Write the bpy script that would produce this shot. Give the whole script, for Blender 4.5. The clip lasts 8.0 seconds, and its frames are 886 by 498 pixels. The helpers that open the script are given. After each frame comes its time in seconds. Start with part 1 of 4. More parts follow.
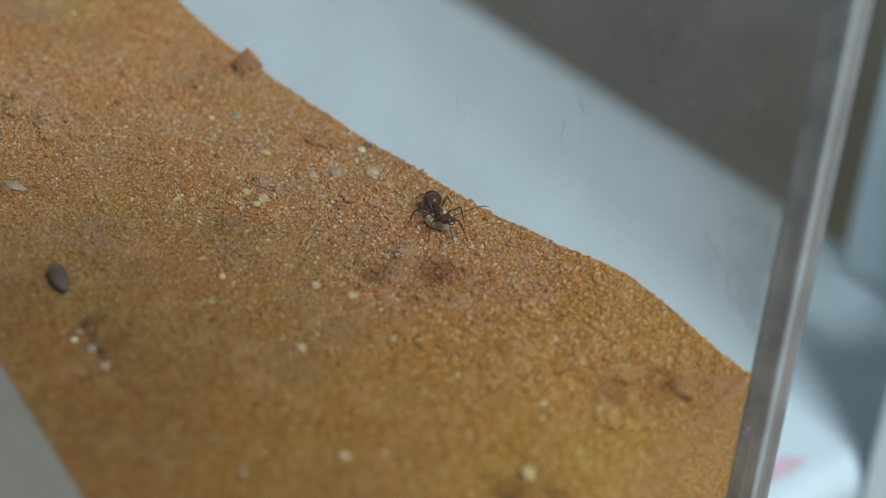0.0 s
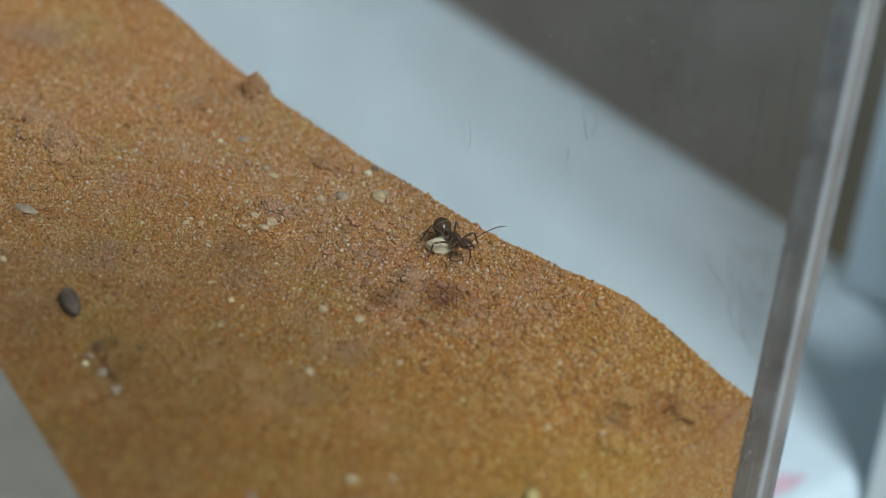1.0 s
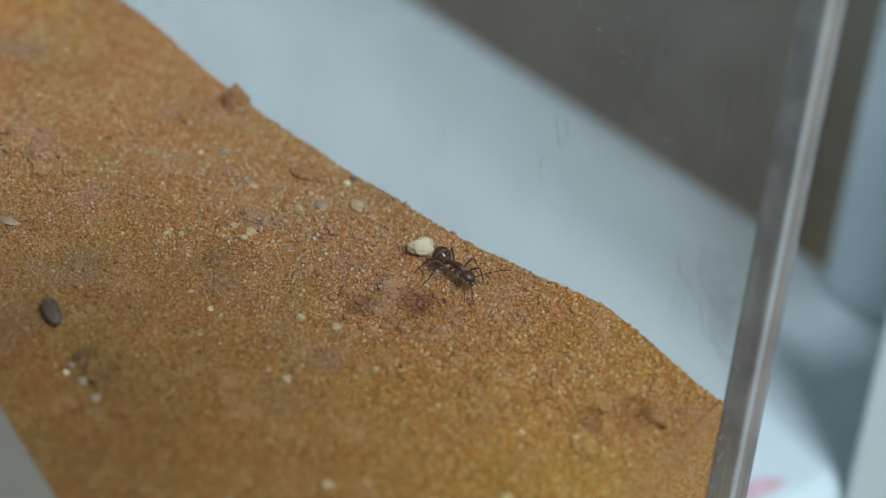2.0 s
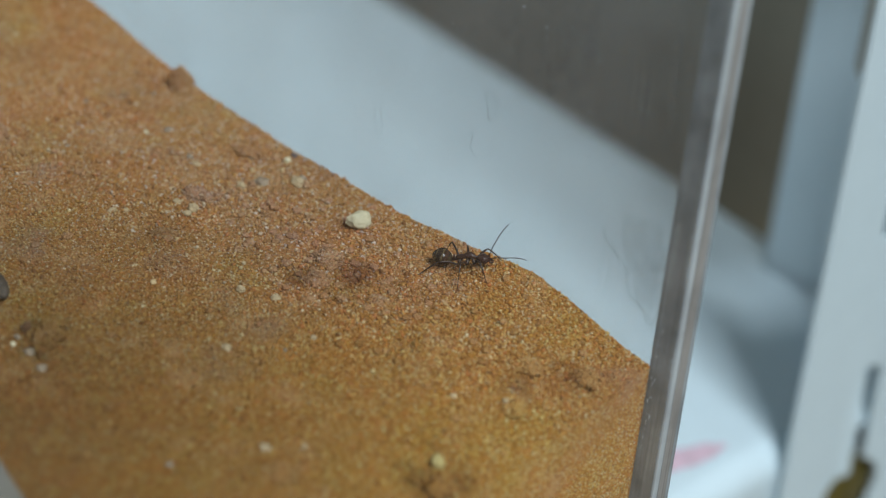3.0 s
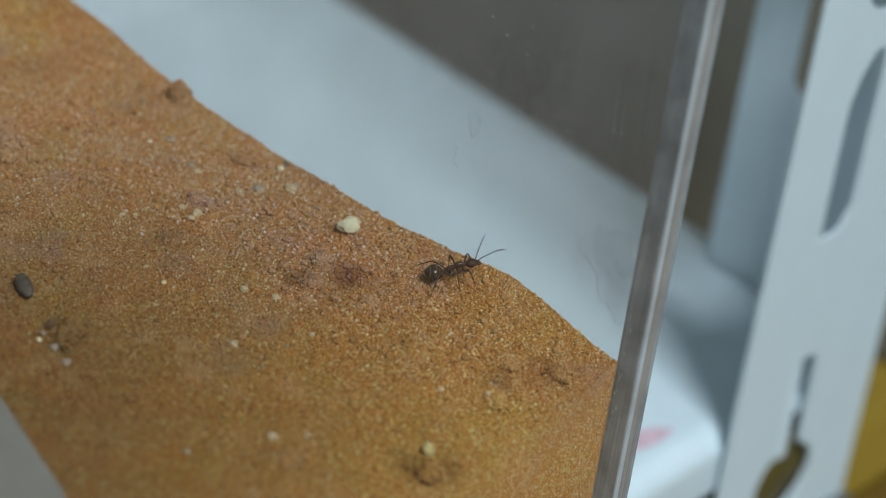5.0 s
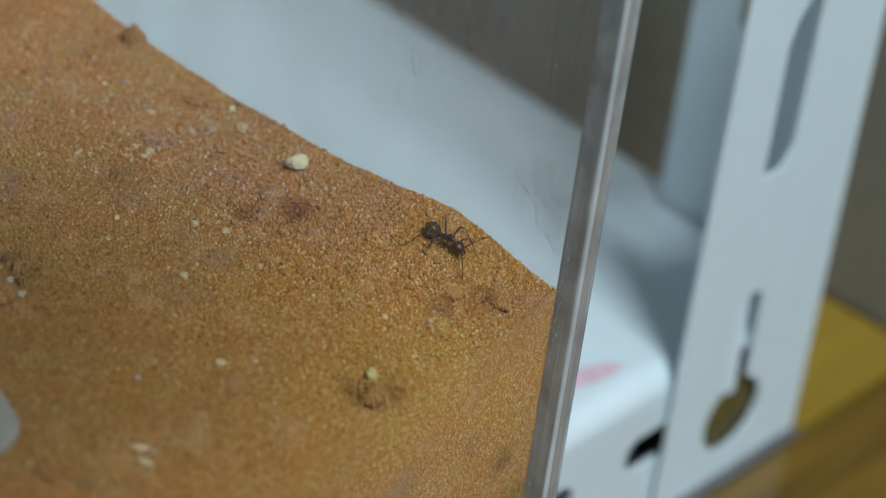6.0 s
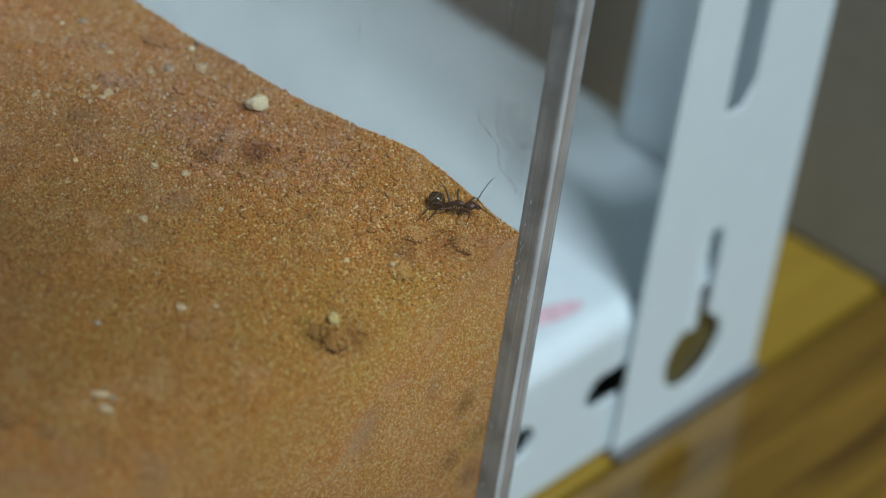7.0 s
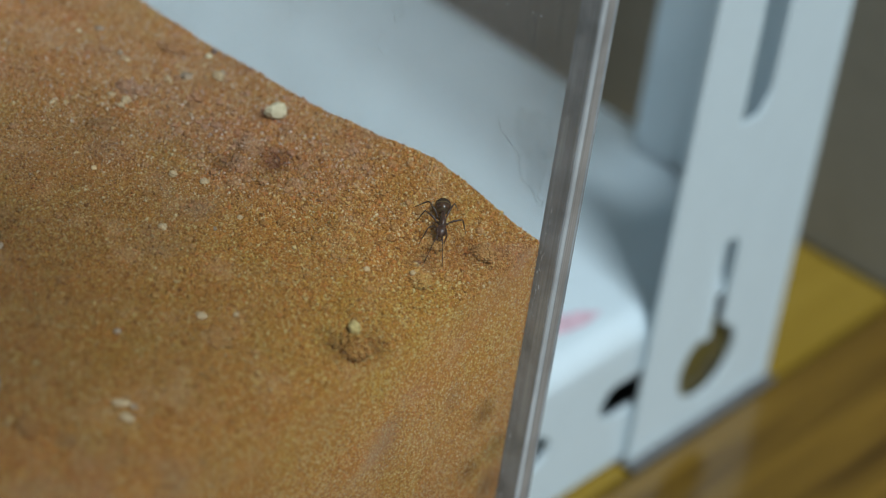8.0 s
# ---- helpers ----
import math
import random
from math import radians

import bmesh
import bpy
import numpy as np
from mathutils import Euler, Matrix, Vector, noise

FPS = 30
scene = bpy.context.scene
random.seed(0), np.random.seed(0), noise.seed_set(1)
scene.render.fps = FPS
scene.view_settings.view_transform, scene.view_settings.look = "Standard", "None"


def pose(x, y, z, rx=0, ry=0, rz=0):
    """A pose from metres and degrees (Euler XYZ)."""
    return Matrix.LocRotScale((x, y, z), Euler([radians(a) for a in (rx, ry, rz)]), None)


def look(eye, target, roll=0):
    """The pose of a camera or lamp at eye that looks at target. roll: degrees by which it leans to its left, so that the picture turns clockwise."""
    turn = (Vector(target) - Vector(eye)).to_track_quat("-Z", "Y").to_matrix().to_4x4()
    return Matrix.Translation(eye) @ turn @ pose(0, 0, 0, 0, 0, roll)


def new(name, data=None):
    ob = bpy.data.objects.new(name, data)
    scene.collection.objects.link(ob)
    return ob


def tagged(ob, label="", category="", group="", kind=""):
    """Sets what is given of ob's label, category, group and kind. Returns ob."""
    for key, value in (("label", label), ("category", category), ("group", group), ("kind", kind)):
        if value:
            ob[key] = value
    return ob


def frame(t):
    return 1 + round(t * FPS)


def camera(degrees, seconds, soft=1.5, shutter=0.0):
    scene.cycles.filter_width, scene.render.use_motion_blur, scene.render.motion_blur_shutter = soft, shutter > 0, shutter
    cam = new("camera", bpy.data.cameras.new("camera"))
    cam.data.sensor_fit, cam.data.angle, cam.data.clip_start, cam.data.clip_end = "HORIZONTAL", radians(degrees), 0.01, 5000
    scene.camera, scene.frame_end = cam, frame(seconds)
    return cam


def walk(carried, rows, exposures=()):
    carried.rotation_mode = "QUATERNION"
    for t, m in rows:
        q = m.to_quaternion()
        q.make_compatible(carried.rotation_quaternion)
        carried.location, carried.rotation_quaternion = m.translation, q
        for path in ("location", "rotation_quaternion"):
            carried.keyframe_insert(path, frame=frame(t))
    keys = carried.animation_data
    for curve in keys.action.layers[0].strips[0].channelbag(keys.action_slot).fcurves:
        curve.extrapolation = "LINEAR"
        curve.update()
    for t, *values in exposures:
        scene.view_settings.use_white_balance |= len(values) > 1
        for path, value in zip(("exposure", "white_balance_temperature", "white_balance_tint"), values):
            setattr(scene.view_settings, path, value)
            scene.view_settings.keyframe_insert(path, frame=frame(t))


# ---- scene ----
cam = camera(18.0, 8.0, soft=1.15, shutter=0.2)
cam.data.dof.use_dof = True
cam.data.dof.aperture_fstop = 12.0

CM = 0.01


def eye_row(t, x, y, z, yaw, pitch, roll):
    """Camera pose: centimetres, compass turn, tilt and roll in degrees."""
    e = Vector((x, y, z)) * CM
    a, b = radians(yaw), radians(pitch)
    ahead = Vector((math.cos(a) * math.cos(b), math.sin(a) * math.cos(b), math.sin(b)))
    return t, look(e, e + ahead, roll)


PATH = [
    (0, 16.386, -24.675, 19.740, 131.476, -32.145, 7.293),
    (0.5, 16.438, -24.786, 20.220, 131.250, -32.494, 7.508),
    (1, 16.437, -24.932, 20.329, 131.450, -32.255, 7.477),
    (2.3, 17.306, -24.992, 20.709, 131.595, -32.066, 6.824),
    (2.5, 17.492, -25.033, 20.614, 131.464, -31.994, 6.807),
    (3, 18.390, -25.369, 21.178, 131.342, -32.235, 6.393),
    (3.5, 19.113, -25.766, 21.806, 130.671, -32.777, 6.675),
    (4, 19.134, -26.455, 22.202, 130.002, -32.745, 7.254),
    (4.5, 19.445, -27.158, 22.918, 129.366, -32.711, 7.844),
    (4.7, 19.249, -27.756, 23.176, 128.905, -32.684, 8.129),
    (5.8, 20.307, -28.825, 23.903, 128.861, -32.741, 8.110),
    (6, 20.810, -28.925, 23.792, 128.651, -33.213, 7.686),
    (6.5, 20.516, -28.717, 23.648, 127.669, -34.274, 8.110),
    (7, 20.455, -28.699, 23.887, 127.294, -34.671, 8.356),
    (7.5, 20.398, -28.770, 23.903, 127.208, -34.358, 8.369),
    (8, 20.065, -28.853, 23.699, 127.159, -34.432, 8.551),
]
# the picture darkens slightly as it goes
EXPOSURES = [(0.0, 0.07), (3.0, 0.06), (4.5, 0.0), (6.0, -0.01), (8.0, -0.01)]

# ---- world and light ----
world = bpy.data.worlds.new("room_air")
scene.world = world
world.use_nodes = True
world.node_tree.nodes["Background"].inputs[0].default_value = (0.75, 0.88, 1.0, 1)
world.node_tree.nodes["Background"].inputs[1].default_value = 0.12


def area_lamp(name, eye, target, w, h, power, color):
    data = bpy.data.lights.new(name, "AREA")
    data.shape, data.size, data.size_y, data.energy, data.color = "RECTANGLE", w, h, power, color
    ob = new(name, data)
    ob.matrix_world = look(eye, target)
    return ob


area_lamp("window_daylight", (1.54, -0.60, 2.08), (0, 0.05, -0.03), 0.80, 0.66, 69, (0.84, 0.94, 1.0))
# added weak fill from above; no lamp is seen there
area_lamp("overhead_fill_light", (-0.2, -0.9, 2.28), (-0.2, -0.9, 0), 1.2, 0.6, 1.3, (0.92, 0.97, 1.0))


# ---- materials ----
def material(name, rough=0.5, metal=0.0, color=(0.5, 0.5, 0.5), ior=1.45):
    m = bpy.data.materials.new(name)
    m.use_nodes = True
    b = m.node_tree.nodes["Principled BSDF"]
    b.inputs["Base Color"].default_value = (*color, 1)
    b.inputs["Roughness"].default_value = rough
    b.inputs["Metallic"].default_value = metal
    b.inputs["IOR"].default_value = ior
    return m, m.node_tree, b


def node(nt, kind, **values):
    n = nt.nodes.new(kind)
    for k, v in values.items():
        n.inputs[k.replace("_", " ")].default_value = v
    return n


def ramp(nt, fac, stops, constant=False):
    r = nt.nodes.new("ShaderNodeValToRGB")
    if constant:
        r.color_ramp.interpolation = "CONSTANT"
    el = r.color_ramp.elements
    while len(el) < len(stops):
        el.new(0.5)
    for e, (p, c) in zip(el, stops):
        e.position, e.color = p, (*c, 1)
    nt.links.new(fac, r.inputs[0])
    return r.outputs[0]


def noise_at(nt, scale, detail=3.0, rough=0.55, space="Object"):
    tc = nt.nodes.new("ShaderNodeNewGeometry" if space == "Place" else "ShaderNodeTexCoord")
    n = node(nt, "ShaderNodeTexNoise", Scale=scale, Detail=detail, Roughness=rough)
    nt.links.new(tc.outputs["Position" if space == "Place" else space], n.inputs["Vector"])
    return n.outputs["Fac"]


def mix(nt, fac, a, b, mode="MIX"):
    n = nt.nodes.new("ShaderNodeMix")
    n.data_type, n.blend_type = "RGBA", mode
    for sock, v in ((n.inputs[0], fac), (n.inputs[6], a), (n.inputs[7], b)):
        if isinstance(v, (int, float)):
            sock.default_value = v
        elif isinstance(v, tuple):
            sock.default_value = (*v, 1)
        else:
            nt.links.new(v, sock)
    return n.outputs[2]


def bump(nt, b, height, strength, distance):
    n = node(nt, "ShaderNodeBump", Strength=strength, Distance=distance)
    nt.links.new(height, n.inputs["Height"])
    nt.links.new(n.outputs[0], b.inputs["Normal"])


GRAIN_STOPS = [
    (0.00, (0.21, 0.089, 0.027)), (0.10, (0.32, 0.136, 0.032)), (0.28, (0.43, 0.189, 0.040)), (0.50, (0.50, 0.251, 0.056)),
    (0.64, (0.52, 0.187, 0.056)), (0.76, (0.56, 0.320, 0.095)), (0.88, (0.62, 0.428, 0.180)), (0.965, (0.68, 0.545, 0.350)), (1.00, (0.36, 0.246, 0.149))]


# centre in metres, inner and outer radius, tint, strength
# the first entry paints shade over the sand at the near left
STAINS_AND_SHADE = [((-0.055, -0.090, 0.0), 0.044, 0.080, (0.46, 0.435, 0.36), 0.86), ((-0.0413, -0.0152, -0.0005), 0.0003, 0.0007, (0.74, 0.66, 0.71), 0.8), ((-0.0408, -0.0160, -0.0006), 0.0004, 0.0007, (0.72, 0.64, 0.69), 0.8), ((-0.0402, -0.0168, -0.0005), 0.0003, 0.0006, (0.74, 0.66, 0.71), 0.8),
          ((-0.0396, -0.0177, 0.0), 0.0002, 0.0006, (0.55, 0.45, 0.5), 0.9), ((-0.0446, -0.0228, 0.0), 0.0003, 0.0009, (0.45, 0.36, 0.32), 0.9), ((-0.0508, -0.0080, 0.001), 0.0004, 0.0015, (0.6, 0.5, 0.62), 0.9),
          # the first two tint the hollows beside the wall lump as shade
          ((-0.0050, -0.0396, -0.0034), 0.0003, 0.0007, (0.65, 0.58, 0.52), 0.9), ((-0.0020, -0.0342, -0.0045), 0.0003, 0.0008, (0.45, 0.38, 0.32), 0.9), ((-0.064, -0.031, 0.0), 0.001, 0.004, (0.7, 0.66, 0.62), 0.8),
          # the first two put the pits' shade into the colour; the third darkens the ridge
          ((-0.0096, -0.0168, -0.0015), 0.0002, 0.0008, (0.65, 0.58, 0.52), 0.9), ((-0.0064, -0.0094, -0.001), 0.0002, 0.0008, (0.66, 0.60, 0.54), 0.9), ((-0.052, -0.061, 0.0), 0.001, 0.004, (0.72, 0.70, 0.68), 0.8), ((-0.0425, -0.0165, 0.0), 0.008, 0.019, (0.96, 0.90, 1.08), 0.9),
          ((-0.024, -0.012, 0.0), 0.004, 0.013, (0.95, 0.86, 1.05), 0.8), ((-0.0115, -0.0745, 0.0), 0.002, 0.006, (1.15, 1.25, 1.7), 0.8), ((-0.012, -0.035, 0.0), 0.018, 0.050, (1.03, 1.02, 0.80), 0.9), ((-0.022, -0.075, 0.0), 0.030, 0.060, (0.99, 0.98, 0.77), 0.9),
          # the first two turn the sand bluer towards the far wall
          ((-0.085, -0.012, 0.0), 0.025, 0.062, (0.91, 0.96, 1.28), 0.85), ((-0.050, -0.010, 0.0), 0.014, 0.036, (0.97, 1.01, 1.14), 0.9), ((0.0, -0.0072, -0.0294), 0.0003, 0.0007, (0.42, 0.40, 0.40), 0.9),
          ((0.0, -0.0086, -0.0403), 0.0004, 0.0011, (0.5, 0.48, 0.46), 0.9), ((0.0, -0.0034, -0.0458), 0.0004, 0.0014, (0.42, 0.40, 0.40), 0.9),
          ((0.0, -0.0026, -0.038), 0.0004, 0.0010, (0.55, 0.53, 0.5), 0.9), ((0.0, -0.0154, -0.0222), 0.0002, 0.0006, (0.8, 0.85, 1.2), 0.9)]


def sand_patches(nt, col):
    """Broad tints of the sand: damp brown-mauve patches, paler crust and painted shade."""
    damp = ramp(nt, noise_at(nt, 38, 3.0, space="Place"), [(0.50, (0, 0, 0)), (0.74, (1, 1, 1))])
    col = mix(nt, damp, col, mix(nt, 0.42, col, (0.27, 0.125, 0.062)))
    mauve = ramp(nt, noise_at(nt, 70, 2.0, 0.5, space="Place"), [(0.58, (0, 0, 0)), (0.74, (1, 1, 1))])
    col = mix(nt, mauve, col, mix(nt, 0.45, col, (0.36, 0.235, 0.18)))
    rust = ramp(nt, noise_at(nt, 95, 3.0, space="Place"), [(0.48, (0, 0, 0)), (0.66, (1, 1, 1))])
    col = mix(nt, rust, col, mix(nt, 1.0, col, (1.03, 0.94, 0.90), "MULTIPLY"))
    gold = ramp(nt, noise_at(nt, 62, 3.0, space="Place"), [(0.30, (1, 1, 1)), (0.46, (0, 0, 0))])
    col = mix(nt, gold, col, mix(nt, 1.0, col, (0.97, 1.07, 0.92), "MULTIPLY"))
    # painted shade near nest and pits, mauve food stains, plain tints, with ragged margins
    for centre, inner, outer, tint, much in STAINS_AND_SHADE:
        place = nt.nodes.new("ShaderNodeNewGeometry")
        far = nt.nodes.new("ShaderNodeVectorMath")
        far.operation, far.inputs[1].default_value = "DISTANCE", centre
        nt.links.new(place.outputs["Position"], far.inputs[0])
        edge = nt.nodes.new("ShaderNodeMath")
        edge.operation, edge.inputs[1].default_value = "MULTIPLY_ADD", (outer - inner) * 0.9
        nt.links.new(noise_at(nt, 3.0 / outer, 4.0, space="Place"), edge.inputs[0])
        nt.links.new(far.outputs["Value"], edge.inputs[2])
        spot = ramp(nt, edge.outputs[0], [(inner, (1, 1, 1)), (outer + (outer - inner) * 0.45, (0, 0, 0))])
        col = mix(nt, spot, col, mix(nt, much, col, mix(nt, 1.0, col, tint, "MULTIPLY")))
    pale = ramp(nt, noise_at(nt, 130, 3.0, space="Place"), [(0.56, (0, 0, 0)), (0.75, (1, 1, 1))])
    return mix(nt, pale, col, mix(nt, 0.30, col, (0.55, 0.36, 0.19)))


def make_sand_grain():
    m, nt, b = material("sand_grain", 0.5)
    g = nt.nodes.new("ShaderNodeNewGeometry")
    col = ramp(nt, g.outputs["Random Per Island"], GRAIN_STOPS)
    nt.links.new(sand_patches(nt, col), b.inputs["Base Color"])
    b.inputs["Specular IOR Level"].default_value = 0.35
    return m


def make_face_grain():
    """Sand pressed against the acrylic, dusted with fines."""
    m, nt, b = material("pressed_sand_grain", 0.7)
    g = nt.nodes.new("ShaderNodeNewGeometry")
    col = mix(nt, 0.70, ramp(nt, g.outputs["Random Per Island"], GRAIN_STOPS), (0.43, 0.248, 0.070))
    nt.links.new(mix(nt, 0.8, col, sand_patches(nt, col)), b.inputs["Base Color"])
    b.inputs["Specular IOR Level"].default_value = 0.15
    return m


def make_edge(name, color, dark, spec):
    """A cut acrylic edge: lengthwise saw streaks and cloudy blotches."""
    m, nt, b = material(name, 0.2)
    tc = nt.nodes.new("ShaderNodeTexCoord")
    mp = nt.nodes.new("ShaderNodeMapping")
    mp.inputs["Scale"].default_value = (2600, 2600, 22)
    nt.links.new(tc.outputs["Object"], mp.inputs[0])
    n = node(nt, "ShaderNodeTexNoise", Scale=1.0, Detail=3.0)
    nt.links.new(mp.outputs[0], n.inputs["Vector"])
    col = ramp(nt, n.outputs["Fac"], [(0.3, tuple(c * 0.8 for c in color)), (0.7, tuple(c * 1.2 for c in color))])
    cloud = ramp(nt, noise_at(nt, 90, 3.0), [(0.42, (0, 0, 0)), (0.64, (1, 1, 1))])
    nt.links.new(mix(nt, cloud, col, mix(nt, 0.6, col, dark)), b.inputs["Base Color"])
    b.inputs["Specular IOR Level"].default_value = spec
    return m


def make_crumb(name, tint, amount):
    m, nt, b = material(name, 0.6)
    g = nt.nodes.new("ShaderNodeNewGeometry")
    col = ramp(nt, g.outputs["Random Per Island"], GRAIN_STOPS)
    nt.links.new(sand_patches(nt, mix(nt, amount, col, tint)), b.inputs["Base Color"])
    return m


def make_sand_bed():
    m, nt, b = material("sand_bed", 0.8)
    tc = nt.nodes.new("ShaderNodeTexCoord")
    v = node(nt, "ShaderNodeTexVoronoi", Scale=4600.0)
    nt.links.new(tc.outputs["Object"], v.inputs["Vector"])
    sep = nt.nodes.new("ShaderNodeSeparateColor")
    nt.links.new(v.outputs["Color"], sep.inputs[0])
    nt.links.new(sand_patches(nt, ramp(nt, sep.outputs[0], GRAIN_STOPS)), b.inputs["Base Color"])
    bump(nt, b, v.outputs["Distance"], 0.8, 0.0003)
    return m


def make_acrylic(name, dust_veil):
    m = bpy.data.materials.new(name)
    m.use_nodes = True
    nt = m.node_tree
    nt.nodes.remove(nt.nodes["Principled BSDF"])
    out = nt.nodes["Material Output"]
    lw = node(nt, "ShaderNodeLayerWeight", Blend=0.5)
    pw = nt.nodes.new("ShaderNodeMath")
    pw.operation, pw.inputs[1].default_value = "POWER", 5.0
    nt.links.new(lw.outputs["Facing"], pw.inputs[0])
    fr = nt.nodes.new("ShaderNodeMath")
    fr.operation, fr.inputs[1].default_value, fr.inputs[2].default_value = "MULTIPLY_ADD", 0.6, 0.022
    nt.links.new(pw.outputs[0], fr.inputs[0])
    tr = node(nt, "ShaderNodeBsdfTransparent", Color=(0.985, 0.99, 0.99, 1))
    gl = node(nt, "ShaderNodeBsdfGlossy", Roughness=0.03)
    mx = nt.nodes.new("ShaderNodeMixShader")
    nt.links.new(fr.outputs[0], mx.inputs[0])
    nt.links.new(tr.outputs[0], mx.inputs[1])
    nt.links.new(gl.outputs[0], mx.inputs[2])
    # pale diffuse layer: dust, plus the room's reflected haze put in as colour
    dust_haze = node(nt, "ShaderNodeBsdfDiffuse", Color=(0.8, 0.82, 0.84, 1))
    mh = nt.nodes.new("ShaderNodeMixShader")
    film = ramp(nt, noise_at(nt, 45, 4.0), [(0.3, (dust_veil * 0.4, dust_veil * 0.4, dust_veil * 0.4)), (0.7, (dust_veil, dust_veil, dust_veil))])
    nt.links.new(film, mh.inputs[0])
    nt.links.new(mx.outputs[0], mh.inputs[1])
    nt.links.new(dust_haze.outputs[0], mh.inputs[2])
    nt.links.new(mh.outputs[0], out.inputs["Surface"])
    return m


def make_plain(name, color, rough, vary=0.12, scale=60, metal=0.0, relief=0.0, spec=0.5):
    m, nt, b = material(name, rough, metal, color)
    dark = tuple(c * (1 - vary) for c in color)
    light = tuple(min(1, c * (1 + vary)) for c in color)
    col = ramp(nt, noise_at(nt, scale, 4.0), [(0.3, dark), (0.7, light)])
    low = 1 - min(0.07, vary * 1.5)
    fine = ramp(nt, noise_at(nt, scale * 14, 2.0), [(0.35, (low, low, low)), (0.65, (1, 1, 1))])
    nt.links.new(mix(nt, 1.0, col, fine, "MULTIPLY"), b.inputs["Base Color"])
    b.inputs["Specular IOR Level"].default_value = spec
    if relief:
        bump(nt, b, noise_at(nt, scale * 6, 4.0), 0.6, relief)
    return m


def make_wood(name, a, c):
    m, nt, b = material(name, 0.13)
    b.inputs["Specular IOR Level"].default_value = 0.8
    tc = nt.nodes.new("ShaderNodeTexCoord")
    mp = nt.nodes.new("ShaderNodeMapping")
    mp.inputs["Scale"].default_value = (90, 6, 90)
    nt.links.new(tc.outputs["Object"], mp.inputs[0])
    n = node(nt, "ShaderNodeTexNoise", Scale=1.6, Detail=5.0, Roughness=0.6, Distortion=0.6)
    nt.links.new(mp.outputs[0], n.inputs["Vector"])
    info = nt.nodes.new("ShaderNodeObjectInfo")
    tint = ramp(nt, info.outputs["Random"], [(0.0, (0.85, 0.85, 0.85)), (1.0, (1.1, 1.1, 1.1))])
    nt.links.new(mix(nt, 1.0, ramp(nt, n.outputs["Fac"], [(0.3, a), (0.7, c)]), tint, "MULTIPLY"), b.inputs["Base Color"])
    bump(nt, b, n.outputs["Fac"], 0.15, 0.0004)
    return m


def make_gaster():
    """Blackish-brown plates with fine golden hair bands across."""
    m, nt, b = material("gaster_plates", 0.14)
    tc = nt.nodes.new("ShaderNodeTexCoord")
    sep = nt.nodes.new("ShaderNodeSeparateXYZ")
    nt.links.new(tc.outputs["Generated"], sep.inputs[0])
    dark, hair = (0.040, 0.025, 0.016), (0.15, 0.10, 0.045)
    col = ramp(nt, sep.outputs[0], [(0.0, dark), (0.20, dark), (0.24, hair), (0.27, dark), (0.49, dark), (0.54, hair), (0.58, dark), (0.72, (0.075, 0.034, 0.018)), (0.84, dark), (0.88, (0.08, 0.055, 0.03)), (1.0, dark)])
    nt.links.new(col, b.inputs["Base Color"])
    bump(nt, b, noise_at(nt, 9000, 2.0), 0.3, 0.00003)
    return m


CLOD_GRAIN = make_crumb("orange_sand_grain", (0.44, 0.225, 0.070), 0.2)
BROWN_GRAIN = make_crumb("brown_sand_grain", (0.33, 0.17, 0.06), 0.55)
PALE_GRAIN = make_crumb("pale_orange_sand_grain", (0.52, 0.295, 0.115), 0.4)
# the first one's dark grains stand in for shade in hollows
SHADE_GRAIN, PINK_GRAIN = make_crumb("shaded_sand_grain", (0.15, 0.068, 0.055), 0.72), make_crumb("pinkish_sand_grain", (0.44, 0.255, 0.135), 0.45)


def make_film(name, most, scale):
    """A see-through grey film of dried water."""
    m = bpy.data.materials.new(name)
    m.use_nodes = True
    nt = m.node_tree
    nt.nodes.remove(nt.nodes["Principled BSDF"])
    tr = node(nt, "ShaderNodeBsdfTransparent", Color=(0.985, 0.985, 0.985, 1))
    df = node(nt, "ShaderNodeBsdfDiffuse", Color=(0.5, 0.52, 0.52, 1))
    mx = nt.nodes.new("ShaderNodeMixShader")
    nt.links.new(ramp(nt, noise_at(nt, scale, 4.0), [(0.35, (0.0, 0.0, 0.0)), (0.75, (most, most, most))]), mx.inputs[0])
    nt.links.new(tr.outputs[0], mx.inputs[1])
    nt.links.new(df.outputs[0], mx.inputs[2])
    nt.links.new(mx.outputs[0], nt.nodes["Material Output"].inputs["Surface"])
    return m


WATER_LINE, RUN = make_film("dried_water_line", 0.36, 900), make_film("dried_water_run", 0.16, 60)
FILM, DUST_VEIL_ACRYLIC = make_film("dried_water_film", 0.13, 500), make_acrylic("dust_veiled_acrylic", 0.15)
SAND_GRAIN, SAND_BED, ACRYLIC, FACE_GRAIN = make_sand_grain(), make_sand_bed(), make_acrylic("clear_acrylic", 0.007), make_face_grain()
EDGE = make_edge("sawn_acrylic_edge", (0.34, 0.375, 0.40), (0.10, 0.105, 0.11), 0.5)
# paler colour stands in for the highlight on the bevel
EDGE_HIGHLIGHT = make_edge("acrylic_edge_highlight", (0.50, 0.55, 0.58), (0.30, 0.32, 0.34), 0.8)
EDGE_WARM = make_edge("side_acrylic_edge", (0.33, 0.32, 0.31), (0.17, 0.165, 0.16), 0.5)
GLUE = make_plain("dried_glue", (0.42, 0.45, 0.47), 0.3, 0.2, 900)
STAIN = make_plain("dried_water_mark", (0.60, 0.68, 0.72), 0.6, 0.3, 900)
ENAMEL = make_plain("white_enamel", (0.67, 0.795, 0.855), 0.30, 0.015, 10)
